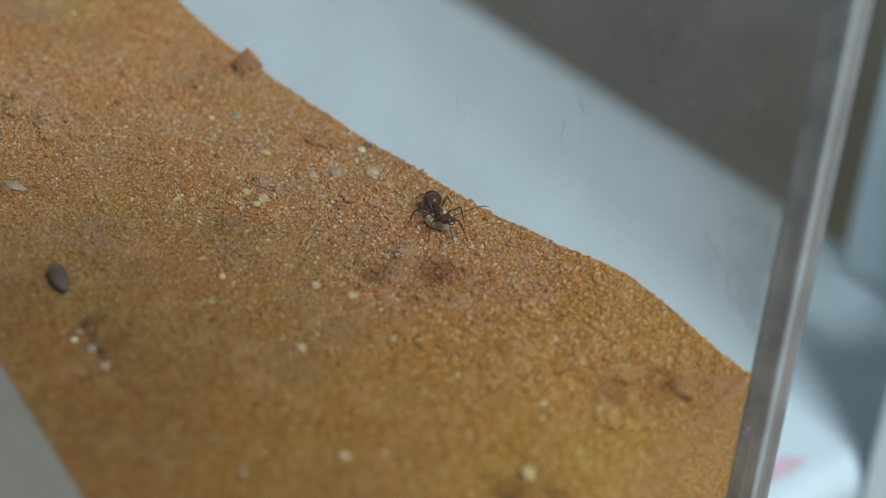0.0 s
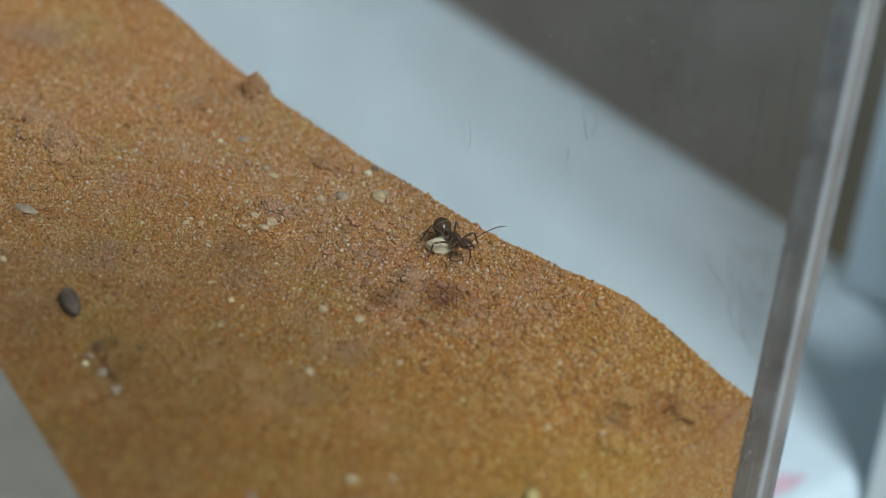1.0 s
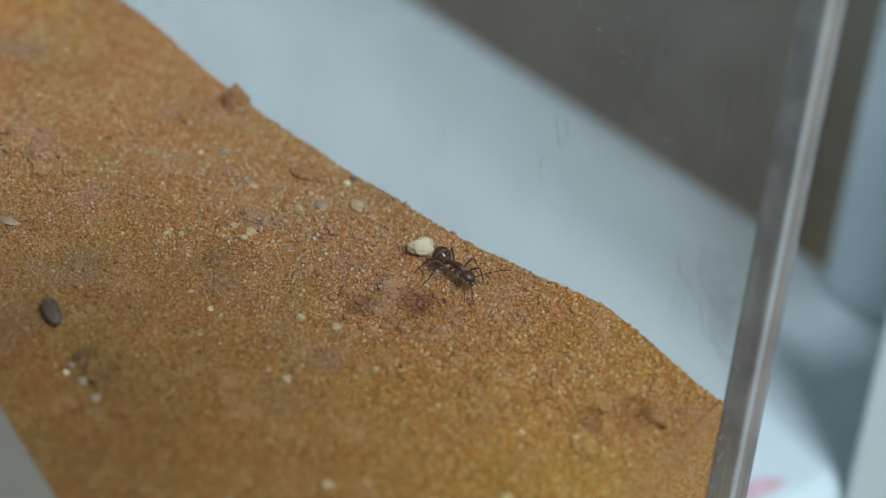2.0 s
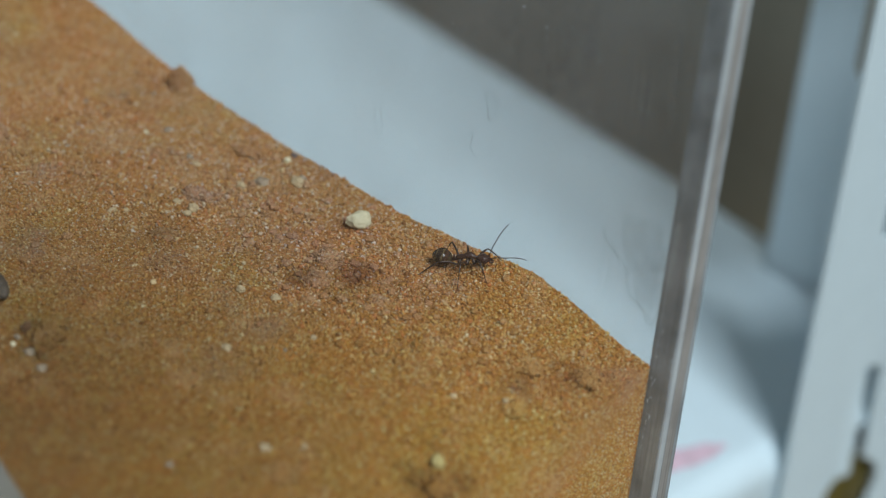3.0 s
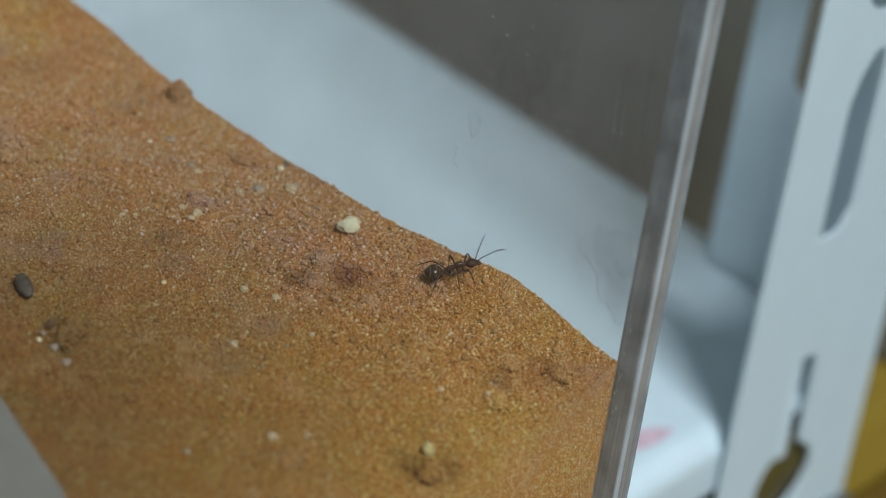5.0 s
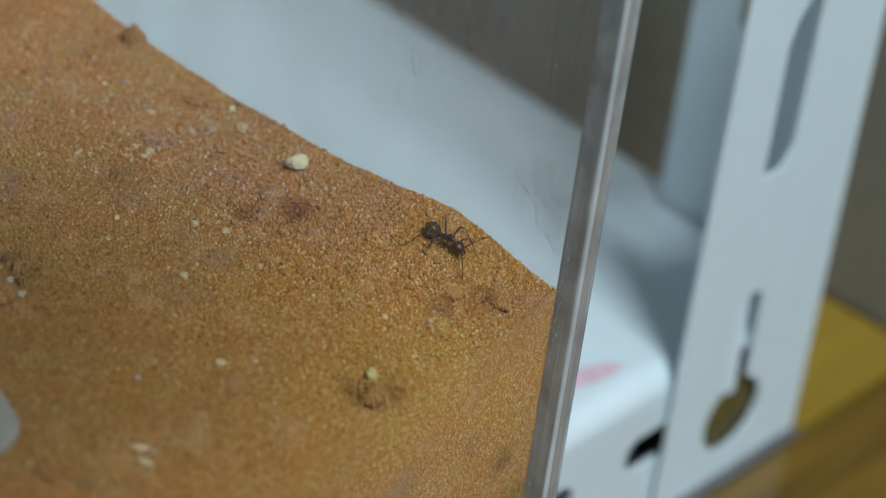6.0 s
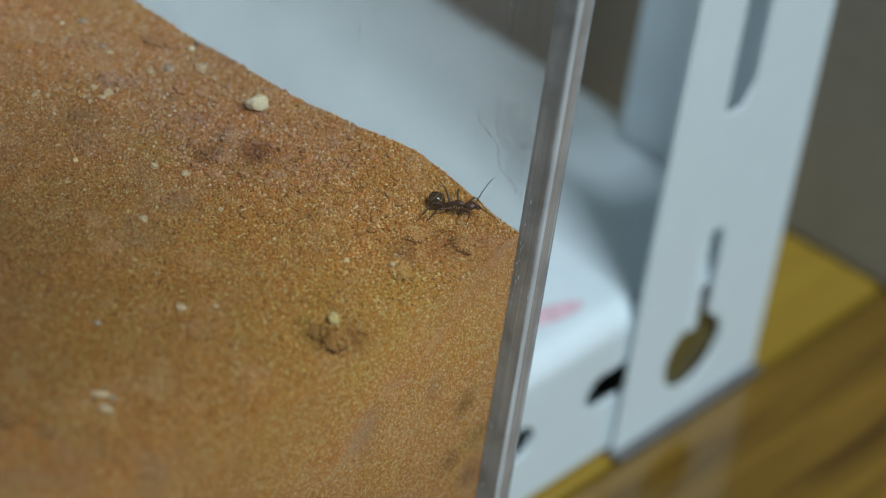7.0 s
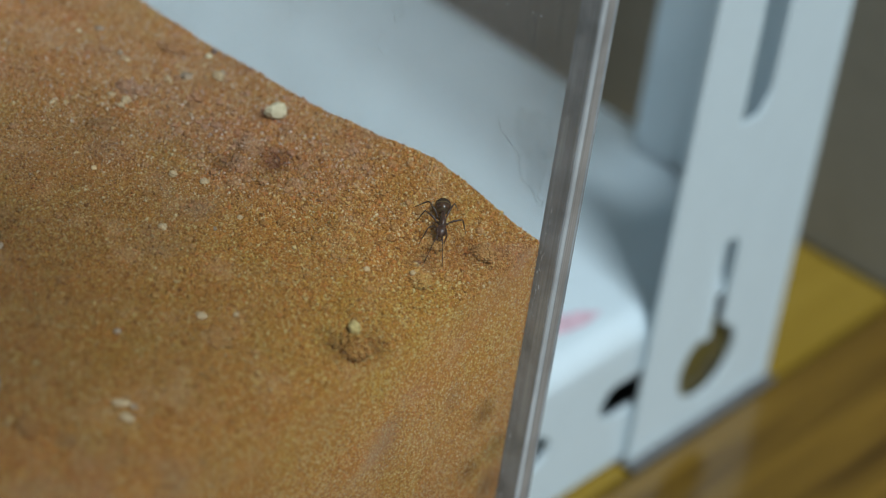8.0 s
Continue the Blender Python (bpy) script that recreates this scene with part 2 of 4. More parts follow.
RED_INK = make_plain("faded_red_ink", (0.72, 0.52, 0.61), 0.5, 0.18, 300)
KEYHOLE_FILL = make_plain("olive_brown_fill", (0.105, 0.085, 0.022), 0.35, 0.35, 120)
PLASTER = make_plain("grey_plaster", (0.22, 0.205, 0.175), 0.8, 0.08, 120, relief=0.0002)
WALL = make_plain("taupe_wall_paint", (0.25, 0.235, 0.188), 0.7, 0.12, 14)
# grey of the unseen walls and ceiling, set for the light they bounce
ROOM_PAINT = make_plain("bounce_wall_paint", (0.42, 0.45, 0.48), 0.8, 0.04, 3)
CONTACT_SHADE = make_plain("contact_shade_grey", (0.12, 0.12, 0.12), 0.55, 0.2, 120)
WOOD_PALE = make_wood("yellow_wood", (0.29, 0.185, 0.022), (0.38, 0.255, 0.038))
WOOD_DARK = make_wood("brown_wood", (0.062, 0.032, 0.007), (0.245, 0.14, 0.021))
CREAM = make_plain("cream_stone", (0.66, 0.585, 0.39), 0.65, 0.12, 900, relief=0.0001)
BUFF = make_plain("buff_stone", (0.56, 0.40, 0.21), 0.7, 0.25, 900, relief=0.0001)
PALEBUFF = make_plain("pale_buff_stone", (0.47, 0.35, 0.20), 0.65, 0.15, 900, relief=0.0001)
YELLOWSTONE = make_plain("yellowish_stone", (0.55, 0.43, 0.17), 0.7, 0.2, 900, relief=0.0001)
GREYSTONE = make_plain("grey_stone", (0.31, 0.235, 0.16), 0.7, 0.3, 900, relief=0.0001)
DARKGRIT = make_plain("dark_grit_stone", (0.14, 0.11, 0.11), 0.6, 0.3, 900, relief=0.0001)
SEED = make_plain("dark_seed_husk", (0.080, 0.060, 0.043), 0.7, 0.4, 1200, relief=0.00008)
ANT_SKIN = make_plain("dark_brown_chitin", (0.060, 0.028, 0.020), 0.36, 0.3, 2500)
ANT_LEG = make_plain("brown_leg_chitin", (0.050, 0.027, 0.019), 0.4, 0.3, 3000)
GASTER = make_gaster()


# ---- mesh helpers; shapes in centimetres ----
def link_bm(name, bm, mat, parent=None, label="", smooth=False):
    bmesh.ops.scale(bm, vec=(CM, CM, CM), verts=bm.verts)
    bmesh.ops.recalc_face_normals(bm, faces=bm.faces)
    me = bpy.data.meshes.new(name)
    bm.to_mesh(me)
    bm.free()
    me.materials.append(mat)
    if smooth:
        me.shade_smooth()
    ob = new(name, me)
    if parent:
        ob.parent = parent
    if label:
        ob["label"] = label
    return ob


part = link_bm


def box_bm(x0, x1, y0, y1, z0, z1, bevel=0.0, segments=2, bm=None):
    bm2 = bmesh.new()
    bmesh.ops.create_cube(bm2, size=1)
    for v in bm2.verts:
        v.co = Vector(((x0 + x1) / 2 + v.co.x * (x1 - x0), (y0 + y1) / 2 + v.co.y * (y1 - y0), (z0 + z1) / 2 + v.co.z * (z1 - z0)))
    if bevel:
        bmesh.ops.bevel(bm2, geom=list(bm2.edges), offset=bevel, segments=segments, affect="EDGES", profile=0.5)
    if bm is None:
        return bm2
    me = bpy.data.meshes.new("tmp")
    bm2.to_mesh(me)
    bm2.free()
    bm.from_mesh(me)
    bpy.data.meshes.remove(me)
    return bm


def plate_bm(outline, holes, thick, place):
    """A plate with holes: 2D loops filled, given thickness, then placed by a function (u, v, w) -> (x, y, z)."""
    bm = bmesh.new()
    edges = []
    for loop in [outline] + holes:
        vs = [bm.verts.new((u, v, 0)) for u, v in loop]
        edges += [bm.edges.new((vs[k], vs[(k + 1) % len(vs)])) for k in range(len(vs))]
    bmesh.ops.triangle_fill(bm, use_beauty=True, edges=edges)
    faces = list(bm.faces)
    ext = bmesh.ops.extrude_face_region(bm, geom=faces)
    for v in ext["geom"]:
        if isinstance(v, bmesh.types.BMVert):
            v.co.z += thick
    for v in bm.verts:
        v.co = Vector(place(*v.co))
    return bm


def tube_bm(points, radii, sides=8, bm=None):
    bm = bm or bmesh.new()
    pts = [Vector(p) for p in points]
    rows = []
    for k, p in enumerate(pts):
        d = (pts[min(k + 1, len(pts) - 1)] - pts[max(k - 1, 0)]).normalized()
        a = d.orthogonal().normalized() if k == 0 else (prev - d * prev.dot(d)).normalized()
        prev = a
        b = d.cross(a)
        rows.append([bm.verts.new(p + radii[k] * (math.cos(q) * a + math.sin(q) * b)) for q in (2 * math.pi * s / sides for s in range(sides))])
    for r0, r1 in zip(rows, rows[1:]):
        for s in range(sides):
            bm.faces.new((r0[s], r0[(s + 1) % sides], r1[(s + 1) % sides], r1[s]))
    bm.faces.new(rows[0][::-1])
    bm.faces.new(rows[-1])
    return bm


def blob_bm(size, seed, rough=0.18, facets=0.0, sub=3, centre=(0, 0, 0)):
    """A stone or clod: a ball pushed in and out by noise, with chipped flat sides."""
    bm = bmesh.new()
    bmesh.ops.create_icosphere(bm, subdivisions=sub, radius=1)
    rng = random.Random(seed)
    cuts = [(Vector((rng.gauss(0, 1), rng.gauss(0, 1), rng.gauss(0, 1))).normalized(), rng.uniform(0.62, 0.9)) for _ in range(9)]
    off = Vector((seed * 3.1, seed * 1.7, seed * 2.3))
    for v in bm.verts:
        p = v.co.normalized()
        r = 1 + rough * (noise.noise(p * 1.3 + off) + 0.5 * noise.noise(p * 3.1 + off))
        if facets:
            for n, d in cuts:
                h = p.dot(n) * r
                if h > d:
                    r *= 1 - facets * (1 - d / h)
        v.co = Vector((p.x * size[0] * r + centre[0], p.y * size[1] * r + centre[1], p.z * size[2] * r + centre[2]))
    return bm


# ---- the room shell ----
FLOOR_Z = -10.88


def wall_piece(name, box, mat, label):
    return tagged(link_bm(name, box_bm(*box), mat), label, "wall", kind="structure")


wall_piece("wall_north", (-160, 160, 18.2, 26, FLOOR_Z - 0.02, 240), WALL, "dark taupe painted wall behind the rack")
# the other walls and the ceiling are unseen, added to bounce light
wall_piece("wall_west", (-168, -160, -260, 26, FLOOR_Z - 0.02, 240), ROOM_PAINT, "unseen room wall added for bounce light")
wall_piece("wall_south", (-160, 160, -268, -260, FLOOR_Z - 0.02, 240), ROOM_PAINT, "unseen room wall added for bounce light")
# the unseen window wall, with its opening
tagged(link_bm("wall_east", plate_bm([(-260, FLOOR_Z), (18.2, FLOOR_Z), (18.2, 240), (-260, 240)],
                                     [[(-108, 155), (-8, 155), (-8, 236), (-108, 236)]], 8, lambda u, v, w: (160 + w, u, v)), ROOM_PAINT),
       "unseen room wall with a window opening, added for bounce light", "wall", kind="structure")
tagged(link_bm("ceiling", box_bm(-168, 168, -268, 26, 240, 246), ROOM_PAINT), "unseen ceiling added for bounce light", "ceiling", kind="structure")

floor = tagged(link_bm("floor", box_bm(-168, 168, -268, 26, FLOOR_Z - 6, FLOOR_Z - 1.2), WOOD_DARK), "yellow-brown wooden board floor under the rack", "floor", kind="structure")
seam = -2.85
for k in range(-7, 17):
    x0 = seam + 9.0 * k
    pale = k in (-1,)
    for y0, y1 in ((-120, -42.3), (-42, 18.1)):
        part("plank", box_bm(x0 + 0.09, x0 + 8.91, y0, y1, FLOOR_Z - 1.2, FLOOR_Z - random.uniform(0, 0.03), 0.05, 1), WOOD_PALE if pale else WOOD_DARK, floor)

# ---- the steel rack beside the box ----
DECK_Z, FRONT_X, SIDE_Y = -7.28, -3.18, 13.1


def make_shelf():
    shelf = tagged(new("rack_shelf"), "white enamelled steel rack shelf with slotted front lip", "shelf")
    y0, y1 = 1.5, SIDE_Y
    # deck with rolled front edge and folded lip, swept along the front
    prof = [(-48, DECK_Z - 0.12), (-48, DECK_Z)]
    R = 0.55
    for k in range(9):
        a = math.pi / 2 * k / 8
        prof.append((FRONT_X - R + R * math.sin(a), DECK_Z - R + R * math.cos(a)))
    bm = bmesh.new()
    inner = [(-48, DECK_Z - 0.12)] + [(FRONT_X - R + (R - 0.12) * math.sin(math.pi / 2 * k / 8), DECK_Z - R + (R - 0.12) * math.cos(math.pi / 2 * k / 8)) for k in range(9)]
    outer = prof[1:]
    loop = outer + inner[::-1]
    a = [bm.verts.new((x, y0, z)) for x, z in loop]
    b = [bm.verts.new((x, y1, z)) for x, z in loop]
    n = len(loop)
    for k in range(n):
        bm.faces.new((a[k], a[(k + 1) % n], b[(k + 1) % n], b[k]))
    bm.faces.new(a[::-1])
    bm.faces.new(b)
    part("deck", bm, ENAMEL, shelf)

    def slot(yc, zc, hw, hh):
        out = []
        for k in range(17):
            q = -math.pi / 2 + math.pi * k / 16
            out.append((yc + hw - hh + hh * math.cos(q), zc + hh * math.sin(q)))
        for k in range(17):
            q = math.pi / 2 + math.pi * k / 16
            out.append((yc - hw + hh + hh * math.cos(q), zc + hh * math.sin(q)))
        return out

    holes = [slot(8.42, -9.02, 0.86, 0.42), slot(5.22, -9.12, 0.80, 0.40)]
    lip_end = 9.6
    part("front_lip", plate_bm([(y0, -10.72), (lip_end, -10.72), (lip_end, DECK_Z - R), (y0, DECK_Z - R)], holes, 0.12, lambda u, v, w: (FRONT_X - 0.12 + w, u, v)), ENAMEL, shelf, "white steel lip with dark slots")
    part("bottom_return", box_bm(FRONT_X - 1.6, FRONT_X - 0.13, y0, 9.7, -10.72, -10.6, 0.03), ENAMEL, shelf)
    lip = box_bm(-48, -7.34, y1 + 0.01, 14.1, DECK_Z - 0.3, DECK_Z - 0.01, 0.1)
    for v in lip.verts:
        if v.co.y > 13.9:
            v.co.y += 0.075 * (-9.8 - v.co.x)  # the folded rim is not quite square to the front
    part("side_lip", lip, ENAMEL, shelf)
    return shelf


make_shelf()
# a faded ink smear on the deck
bm = blob_bm((0.90, 0.26, 0.006), 5, 0.5, 0.0, 3, (0, 0, 0))
bmesh.ops.rotate(bm, cent=(0, 0, 0), matrix=Matrix.Rotation(radians(78), 3, "Z"), verts=bm.verts)
smear = link_bm("ink_smear", bm, RED_INK)
smear.location = (-4.12 * CM, 7.05 * CM, (DECK_Z + 0.002) * CM)
tagged(smear, "faded pink-red ink smear on the white shelf deck", "stain")


def make_post():
    post = tagged(new("rack_post"), "white enamelled slotted angle-steel rack upright", "rack post")
    x0, t = -3.08, 0.08
    ya, yb, top = 8.62, 13.3, 190.0

    def long_slot(z):
        return [(10.16, z), (10.80, z + 0.02), (11.05, z + 0.42), (11.05, z + 3.3), (11.0, z + 3.75), (10.86, z + 3.95), (10.62, z + 3.85), (10.32, z + 3.45), (10.14, z + 2.9)]

    def keyhole(z):
        c, out = 10.80, []
        for k in range(25):
            q = radians(112 + (428 - 112) * k / 24)
            out.append((c + 0.90 * math.cos(q), z + 0.84 * math.sin(q)))
        return out + [(c + 0.30, z + 0.80), (c + 0.28, z + 2.75), (c + 0.15, z + 3.0), (c - 0.3, z + 3.0), (c - 0.52, z + 2.75), (c - 0.42, z + 0.78)]

    holes = []
    z = -9.26
    while z < top - 10:
        holes.append(keyhole(z))
        holes.append(long_slot(z + 5.84))
        z += 11.4
    part("front_flange", plate_bm([(ya, FLOOR_Z + 0.1), (yb, FLOOR_Z + 0.1), (yb, top), (ya, top)], holes, t, lambda u, v, w: (x0 + w, u, v)), ENAMEL, post)
    # added disc in the colour of the lit floor behind the keyhole
    part("keyhole_fill", blob_bm((0.10, 1.0, 0.94), 81, 0.06, 0, 3, (x0 - 0.13, 10.78, -9.29)), KEYHOLE_FILL, post, "olive-brown disc added in place of the floor seen through the keyhole", smooth=True)
    tab = box_bm(x0 - 0.10, x0 - 0.02, 10.16, 10.90, -8.80, -6.52, 0.02)
    for v in tab.verts:
        v.co.x -= 0.10 * (10.90 - v.co.y) + 0.03 * (v.co.z + 8.80)
    part("hook_tab", tab, ENAMEL, post)
    slots = []
    z = -2.7
    while z < top - 10:
        slots.append([(-6.17, z + 0.25), (-6.0, z), (-5.5, z), (-5.3, z + 0.25), (-5.3, z + 3.3), (-5.5, z + 3.5), (-6.0, z + 3.5), (-6.17, z + 3.3)])
        z += 5.7
    part("side_flange", plate_bm([(-7.3, FLOOR_Z + 0.1), (x0 - 0.004, FLOOR_Z + 0.1), (x0 - 0.004, top), (-7.3, top)], slots, t, lambda u, v, w: (u, yb - w, v)), ENAMEL, post)
    # thin dark slab added as the post's contact shadow on the floor
    part("foot_contact_shade", box_bm(-7.5, x0 + 0.33, yb - 4.75, yb + 0.06, FLOOR_Z, FLOOR_Z + 0.095, 0.03), CONTACT_SHADE, post, "thin dark slab in place of the contact shadow under the post")
    return post


make_post()

# ---- the acrylic box with sand ----
INNER_W, INNER_L, BOX_TOP, BOX_BASE = 13.5, 18.0, 9.0, -10.5
T = 0.36


def sand_z(x, y):
    """Height of the sand in the box, in centimetres."""
    far = math.exp(y / 1.8) * (0.34 * math.exp(-((x + 2.2) / 1.15) ** 2) + 0.5 / (1 + math.exp((x + 10.8) / 0.6)) + 0.03 * math.exp(-((x + 0.5) / 0.6) ** 2)
                             + 0.085 * math.exp(-((x + 3.9) / 0.75) ** 2) + 0.05 * math.exp(-((x + 1.15) / 0.5) ** 2) - 0.045 * math.exp(-((x + 7.2) / 0.6) ** 2))
    near = math.exp(x / 0.9) * (0.03 + 0.5 * (1 - math.exp(y / 0.9)) - 0.03 * y)
    near -= math.exp(x / 0.4) * (0.5 * (1 - math.exp(y / 0.9)) + 0.02 * y - 0.45 * (1 - math.exp(y / 1.9)))
    p = Vector((x * 0.55, y * 0.55, 0.3))
    rough = 0.055 * noise.noise(p) + 0.035 * noise.noise(p * 3.2) + 0.028 * noise.noise(p * 8.0) + 0.012 * noise.noise(p * 19.0)
    dips = 0.0
    for cx, cy, r, h in DIPS:
        d2 = ((x - cx) ** 2 + (y - cy) ** 2) / (r * r)
        if d2 < 9:
            dips += h * math.exp(-d2)
    return 0.02 + far - near + rough * min(1, -y / 0.4 + 0.35) + dips


# small pits and humps: x, y, radius, height
DIPS = [(-4.02, -1.65, 0.16, -0.10), (-4.35, -1.80, 0.28, 0.06), (-0.96, -1.68, 0.10, -0.13), (-0.68, -0.94, 0.09, -0.12), (-1.02, -1.36, 0.24, 0.08),
        (-0.42, -0.80, 0.20, 0.10), (-0.63, -2.00, 0.24, 0.09), (-1.31, -0.74, 0.09, -0.06), (-0.46, -4.06, 0.10, -0.06), (-0.17, -3.36, 0.09, -0.06), (-0.28, -3.74, 0.22, 0.03),
        (-5.45, -6.00, 0.38, 0.16), (-5.75, -6.25, 0.2, -0.10), (-9.9, -3.55, 0.5, 0.10), (-6.95, -2.3, 0.3, 0.06), (-3.4, -2.6, 0.4, 0.04), (-2.4, -3.2, 0.5, -0.03),
        (-4.8, -3.3, 0.4, 0.04), (-7.9, -1.2, 0.35, 0.05), (-3.05, -1.9, 0.3, 0.04), (-1.9, -1.5, 0.35, -0.03)]
pits = random.Random(77)
for _ in range(46):
    DIPS.append((min(-0.5, pits.gauss(-4.9, 1.7)), min(-0.5, pits.gauss(-2.1, 0.8)), pits.uniform(0.07, 0.17), pits.choice((-0.07, -0.05, 0.04, 0.06))))

formicarium = tagged(new("acrylic_box"), "clear acrylic box half filled with orange sand", "acrylic box")
part("near_wall", box_bm(0.0, T, -INNER_W, -0.002, BOX_BASE, BOX_TOP), ACRYLIC, formicarium, "clear acrylic side wall")
far_wall = part("far_wall", box_bm(-INNER_L, -0.002, 0.0, T, BOX_BASE, BOX_TOP), DUST_VEIL_ACRYLIC, formicarium, "clear acrylic wall with dried water marks")
part("end_wall", box_bm(-INNER_L - T, -INNER_L - 0.002, -INNER_W, T, BOX_BASE, BOX_TOP), ACRYLIC, formicarium)
part("front_wall", box_bm(-INNER_L - T, T, -INNER_W - T, -INNER_W - 0.002, BOX_BASE, BOX_TOP), ACRYLIC, formicarium)
part("base", box_bm(-INNER_L - T, T, -INNER_W - T, T, FLOOR_Z, BOX_BASE - 0.002, 0.05), ACRYLIC, formicarium)
# the glued corner: two sawn sheet edges and an arris coloured as its highlight
corner_post = part("corner_joint", box_bm(-0.02, 0.355, 0.003, 0.34, BOX_BASE, BOX_TOP, 0.004, 1), EDGE, formicarium, "grey sawn acrylic edge")
part("highlight_arris", box_bm(0.345, 0.385, 0.012, 0.118, BOX_BASE, BOX_TOP, 0.012, 2), EDGE_HIGHLIGHT, corner_post, "acrylic arris with its highlight put into the colour")
part("outer_edge", box_bm(0.345, 0.38, 0.13, 0.31, BOX_BASE, BOX_TOP, 0.012, 2), EDGE_WARM, corner_post, "brownish side of the acrylic edge")
part("back_edge", box_bm(0.30, 0.375, 0.315, 0.40, BOX_BASE, BOX_TOP, 0.03, 2), EDGE, corner_post)
rng = random.Random(4)
for k in range(46):
    zc = rng.uniform(-5.6, 3.4) if k > 20 else rng.uniform(-1.4, 0.9)
    s = rng.uniform(0.004, 0.012)
    part("glue_bead", blob_bm((0.6 * s, s, s * rng.uniform(0.8, 4.5)), k, 0.5, 0, 2, (rng.choice((0.05, 0.08, 0.11, 0.33)) + rng.gauss(0, 0.012), -0.006, zc)), GLUE, corner_post, "tiny white glue bead" if k == 0 else "")


def film_bm(x, z, w, h, k):
    """A flat film with a wavy margin on the inside of the far wall."""
    out = []
    for n in range(44):
        a = 2 * math.pi * n / 44
        q = 1 + 0.5 * noise.noise(Vector((math.cos(a) * 1.6, math.sin(a) * 1.6, k * 3.7))) + 0.25 * noise.noise(Vector((math.cos(a) * 5, math.sin(a) * 5, k * 1.9)))
        out.append((x + w * q * math.cos(a), z + h * q * math.sin(a)))
    bm = bmesh.new()
    deep = 0.008 + 0.004 * (k % 2)
    bm.faces.new([bm.verts.new((u, -deep, v)) for u, v in out])
    return bm


def water_mark(points, r=0.008, mat=None):
    """A thin wandering line of dried water on the inside of the far wall."""
    pts = []
    for (ax, az), (bx, bz) in zip(points, points[1:]):
        for k in range(6):
            f = k / 6
            pts.append((ax + (bx - ax) * f + random.gauss(0, 0.013), -0.004, az + (bz - az) * f + random.gauss(0, 0.013)))
    bm = bmesh.new()
    rails = []
    for k, (x, y, z) in enumerate(pts):
        bx, _, bz = pts[min(k + 1, len(pts) - 1)]
        ax, _, az = pts[max(k - 1, 0)]
        side = Vector((az - bz, 0, bx - ax)).normalized() * (0.006 + r) * random.uniform(0.4, 1.2)
        rails.append([bm.verts.new(Vector((x, y, z)) + q * side) for q in (1, -1)])
    for a, b in zip(rails, rails[1:]):
        bm.faces.new((a[0], a[1], b[1], b[0]))
    part("water_mark", bm, mat or WATER_LINE, far_wall)


water_mark([(-1.14, 1.66), (-1.05, 1.49), (-0.87, 1.40), (-0.72, 1.33), (-0.63, 1.20), (-0.60, 1.00), (-0.52, 0.88), (-0.38, 0.85), (-0.26, 0.76), (-0.20, 0.66), (-0.11, 0.62), (-0.05, 0.74)], 0.014)
water_mark([(-0.24, 0.86), (-0.17, 0.74), (-0.12, 0.69)], 0.010)
water_mark([(-5.52, 1.62), (-5.50, 1.30), (-5.42, 1.05), (-5.36, 1.03), (-5.33, 1.20), (-5.44, 1.60)], 0.009)
water_mark([(-5.40, 1.62), (-5.15, 1.42), (-4.98, 1.40)], 0.006)
water_mark([(-5.95, 1.32), (-5.80, 1.18), (-5.74, 1.08)], 0.005)
water_mark([(-3.60, 2.05), (-3.66, 1.72), (-3.48, 1.58)], 0.007)
water_mark([(-3.30, 2.0), (-3.28, 1.66)], 0.005)
water_mark([(-3.42, 2.71), (-3.50, 2.66), (-3.43, 2.49), (-3.37, 2.29), (-3.33, 2.25), (-3.22, 2.48), (-3.26, 2.65), (-3.40, 2.72)], 0.007)
water_mark([(-4.01, 3.57), (-4.04, 3.34)], 0.006)
water_mark([(-3.02, 3.62), (-2.92, 3.40), (-2.98, 3.22)], 0.008)
water_mark([(-2.45, 3.62), (-2.43, 3.35), (-2.36, 3.20), (-2.20, 3.05)], 0.009)
water_mark([(-1.02, 2.95), (-0.86, 2.86), (-0.72, 2.80)], 0.008)
water_mark([(-1.6, 4.0), (-1.66, 3.3)], 0.005)
water_mark([(-2.6, 3.9), (-2.5, 3.5), (-2.65, 3.3)], 0.005)
# soft upright runs where drops have slid down
for x0, z0, x1, z1, wide in ((-0.98, 4.8, -0.80, 2.95, 0.030), (-0.80, 4.7, -0.69, 2.90, 0.036), (-1.16, 4.9, -1.02, 3.6, 0.02), (-1.95, 5.0, -2.25, 3.4, 0.06), (-0.36, 5.0, -0.28, 3.2, 0.03), (-1.05, 1.35, -1.12, 0.72, 0.02), (-0.92, 1.2, -0.95, 0.66, 0.015)):
    water_mark([(x0, z0), (x0 * 0.5 + x1 * 0.5, z0 * 0.5 + z1 * 0.5), (x1, z1)], wide, RUN)
for k, (x, zz, w, h) in enumerate(((-0.27, 1.25, 0.22, 0.42), (-2.99, 3.46, 0.13, 0.34), (-2.35, 3.40, 0.10, 0.32), (-2.60, 4.40, 0.20, 0.14), (-0.75, 3.70, 0.05, 0.6), (-3.8, 3.3, 0.12, 0.2), (-1.77, 4.3, 0.14, 0.4), (-0.34, 4.7, 0.06, 0.8), (-1.5, 3.2, 0.3, 0.3), (-2.0, 3.9, 0.35, 0.5), (-0.45, 1.75, 0.40, 0.45), (-3.3, 3.9, 0.3, 0.3))):
    part("water_film", film_bm(x, zz, w, h, k), FILM, far_wall, "faint grey dried water film" if k == 0 else "")
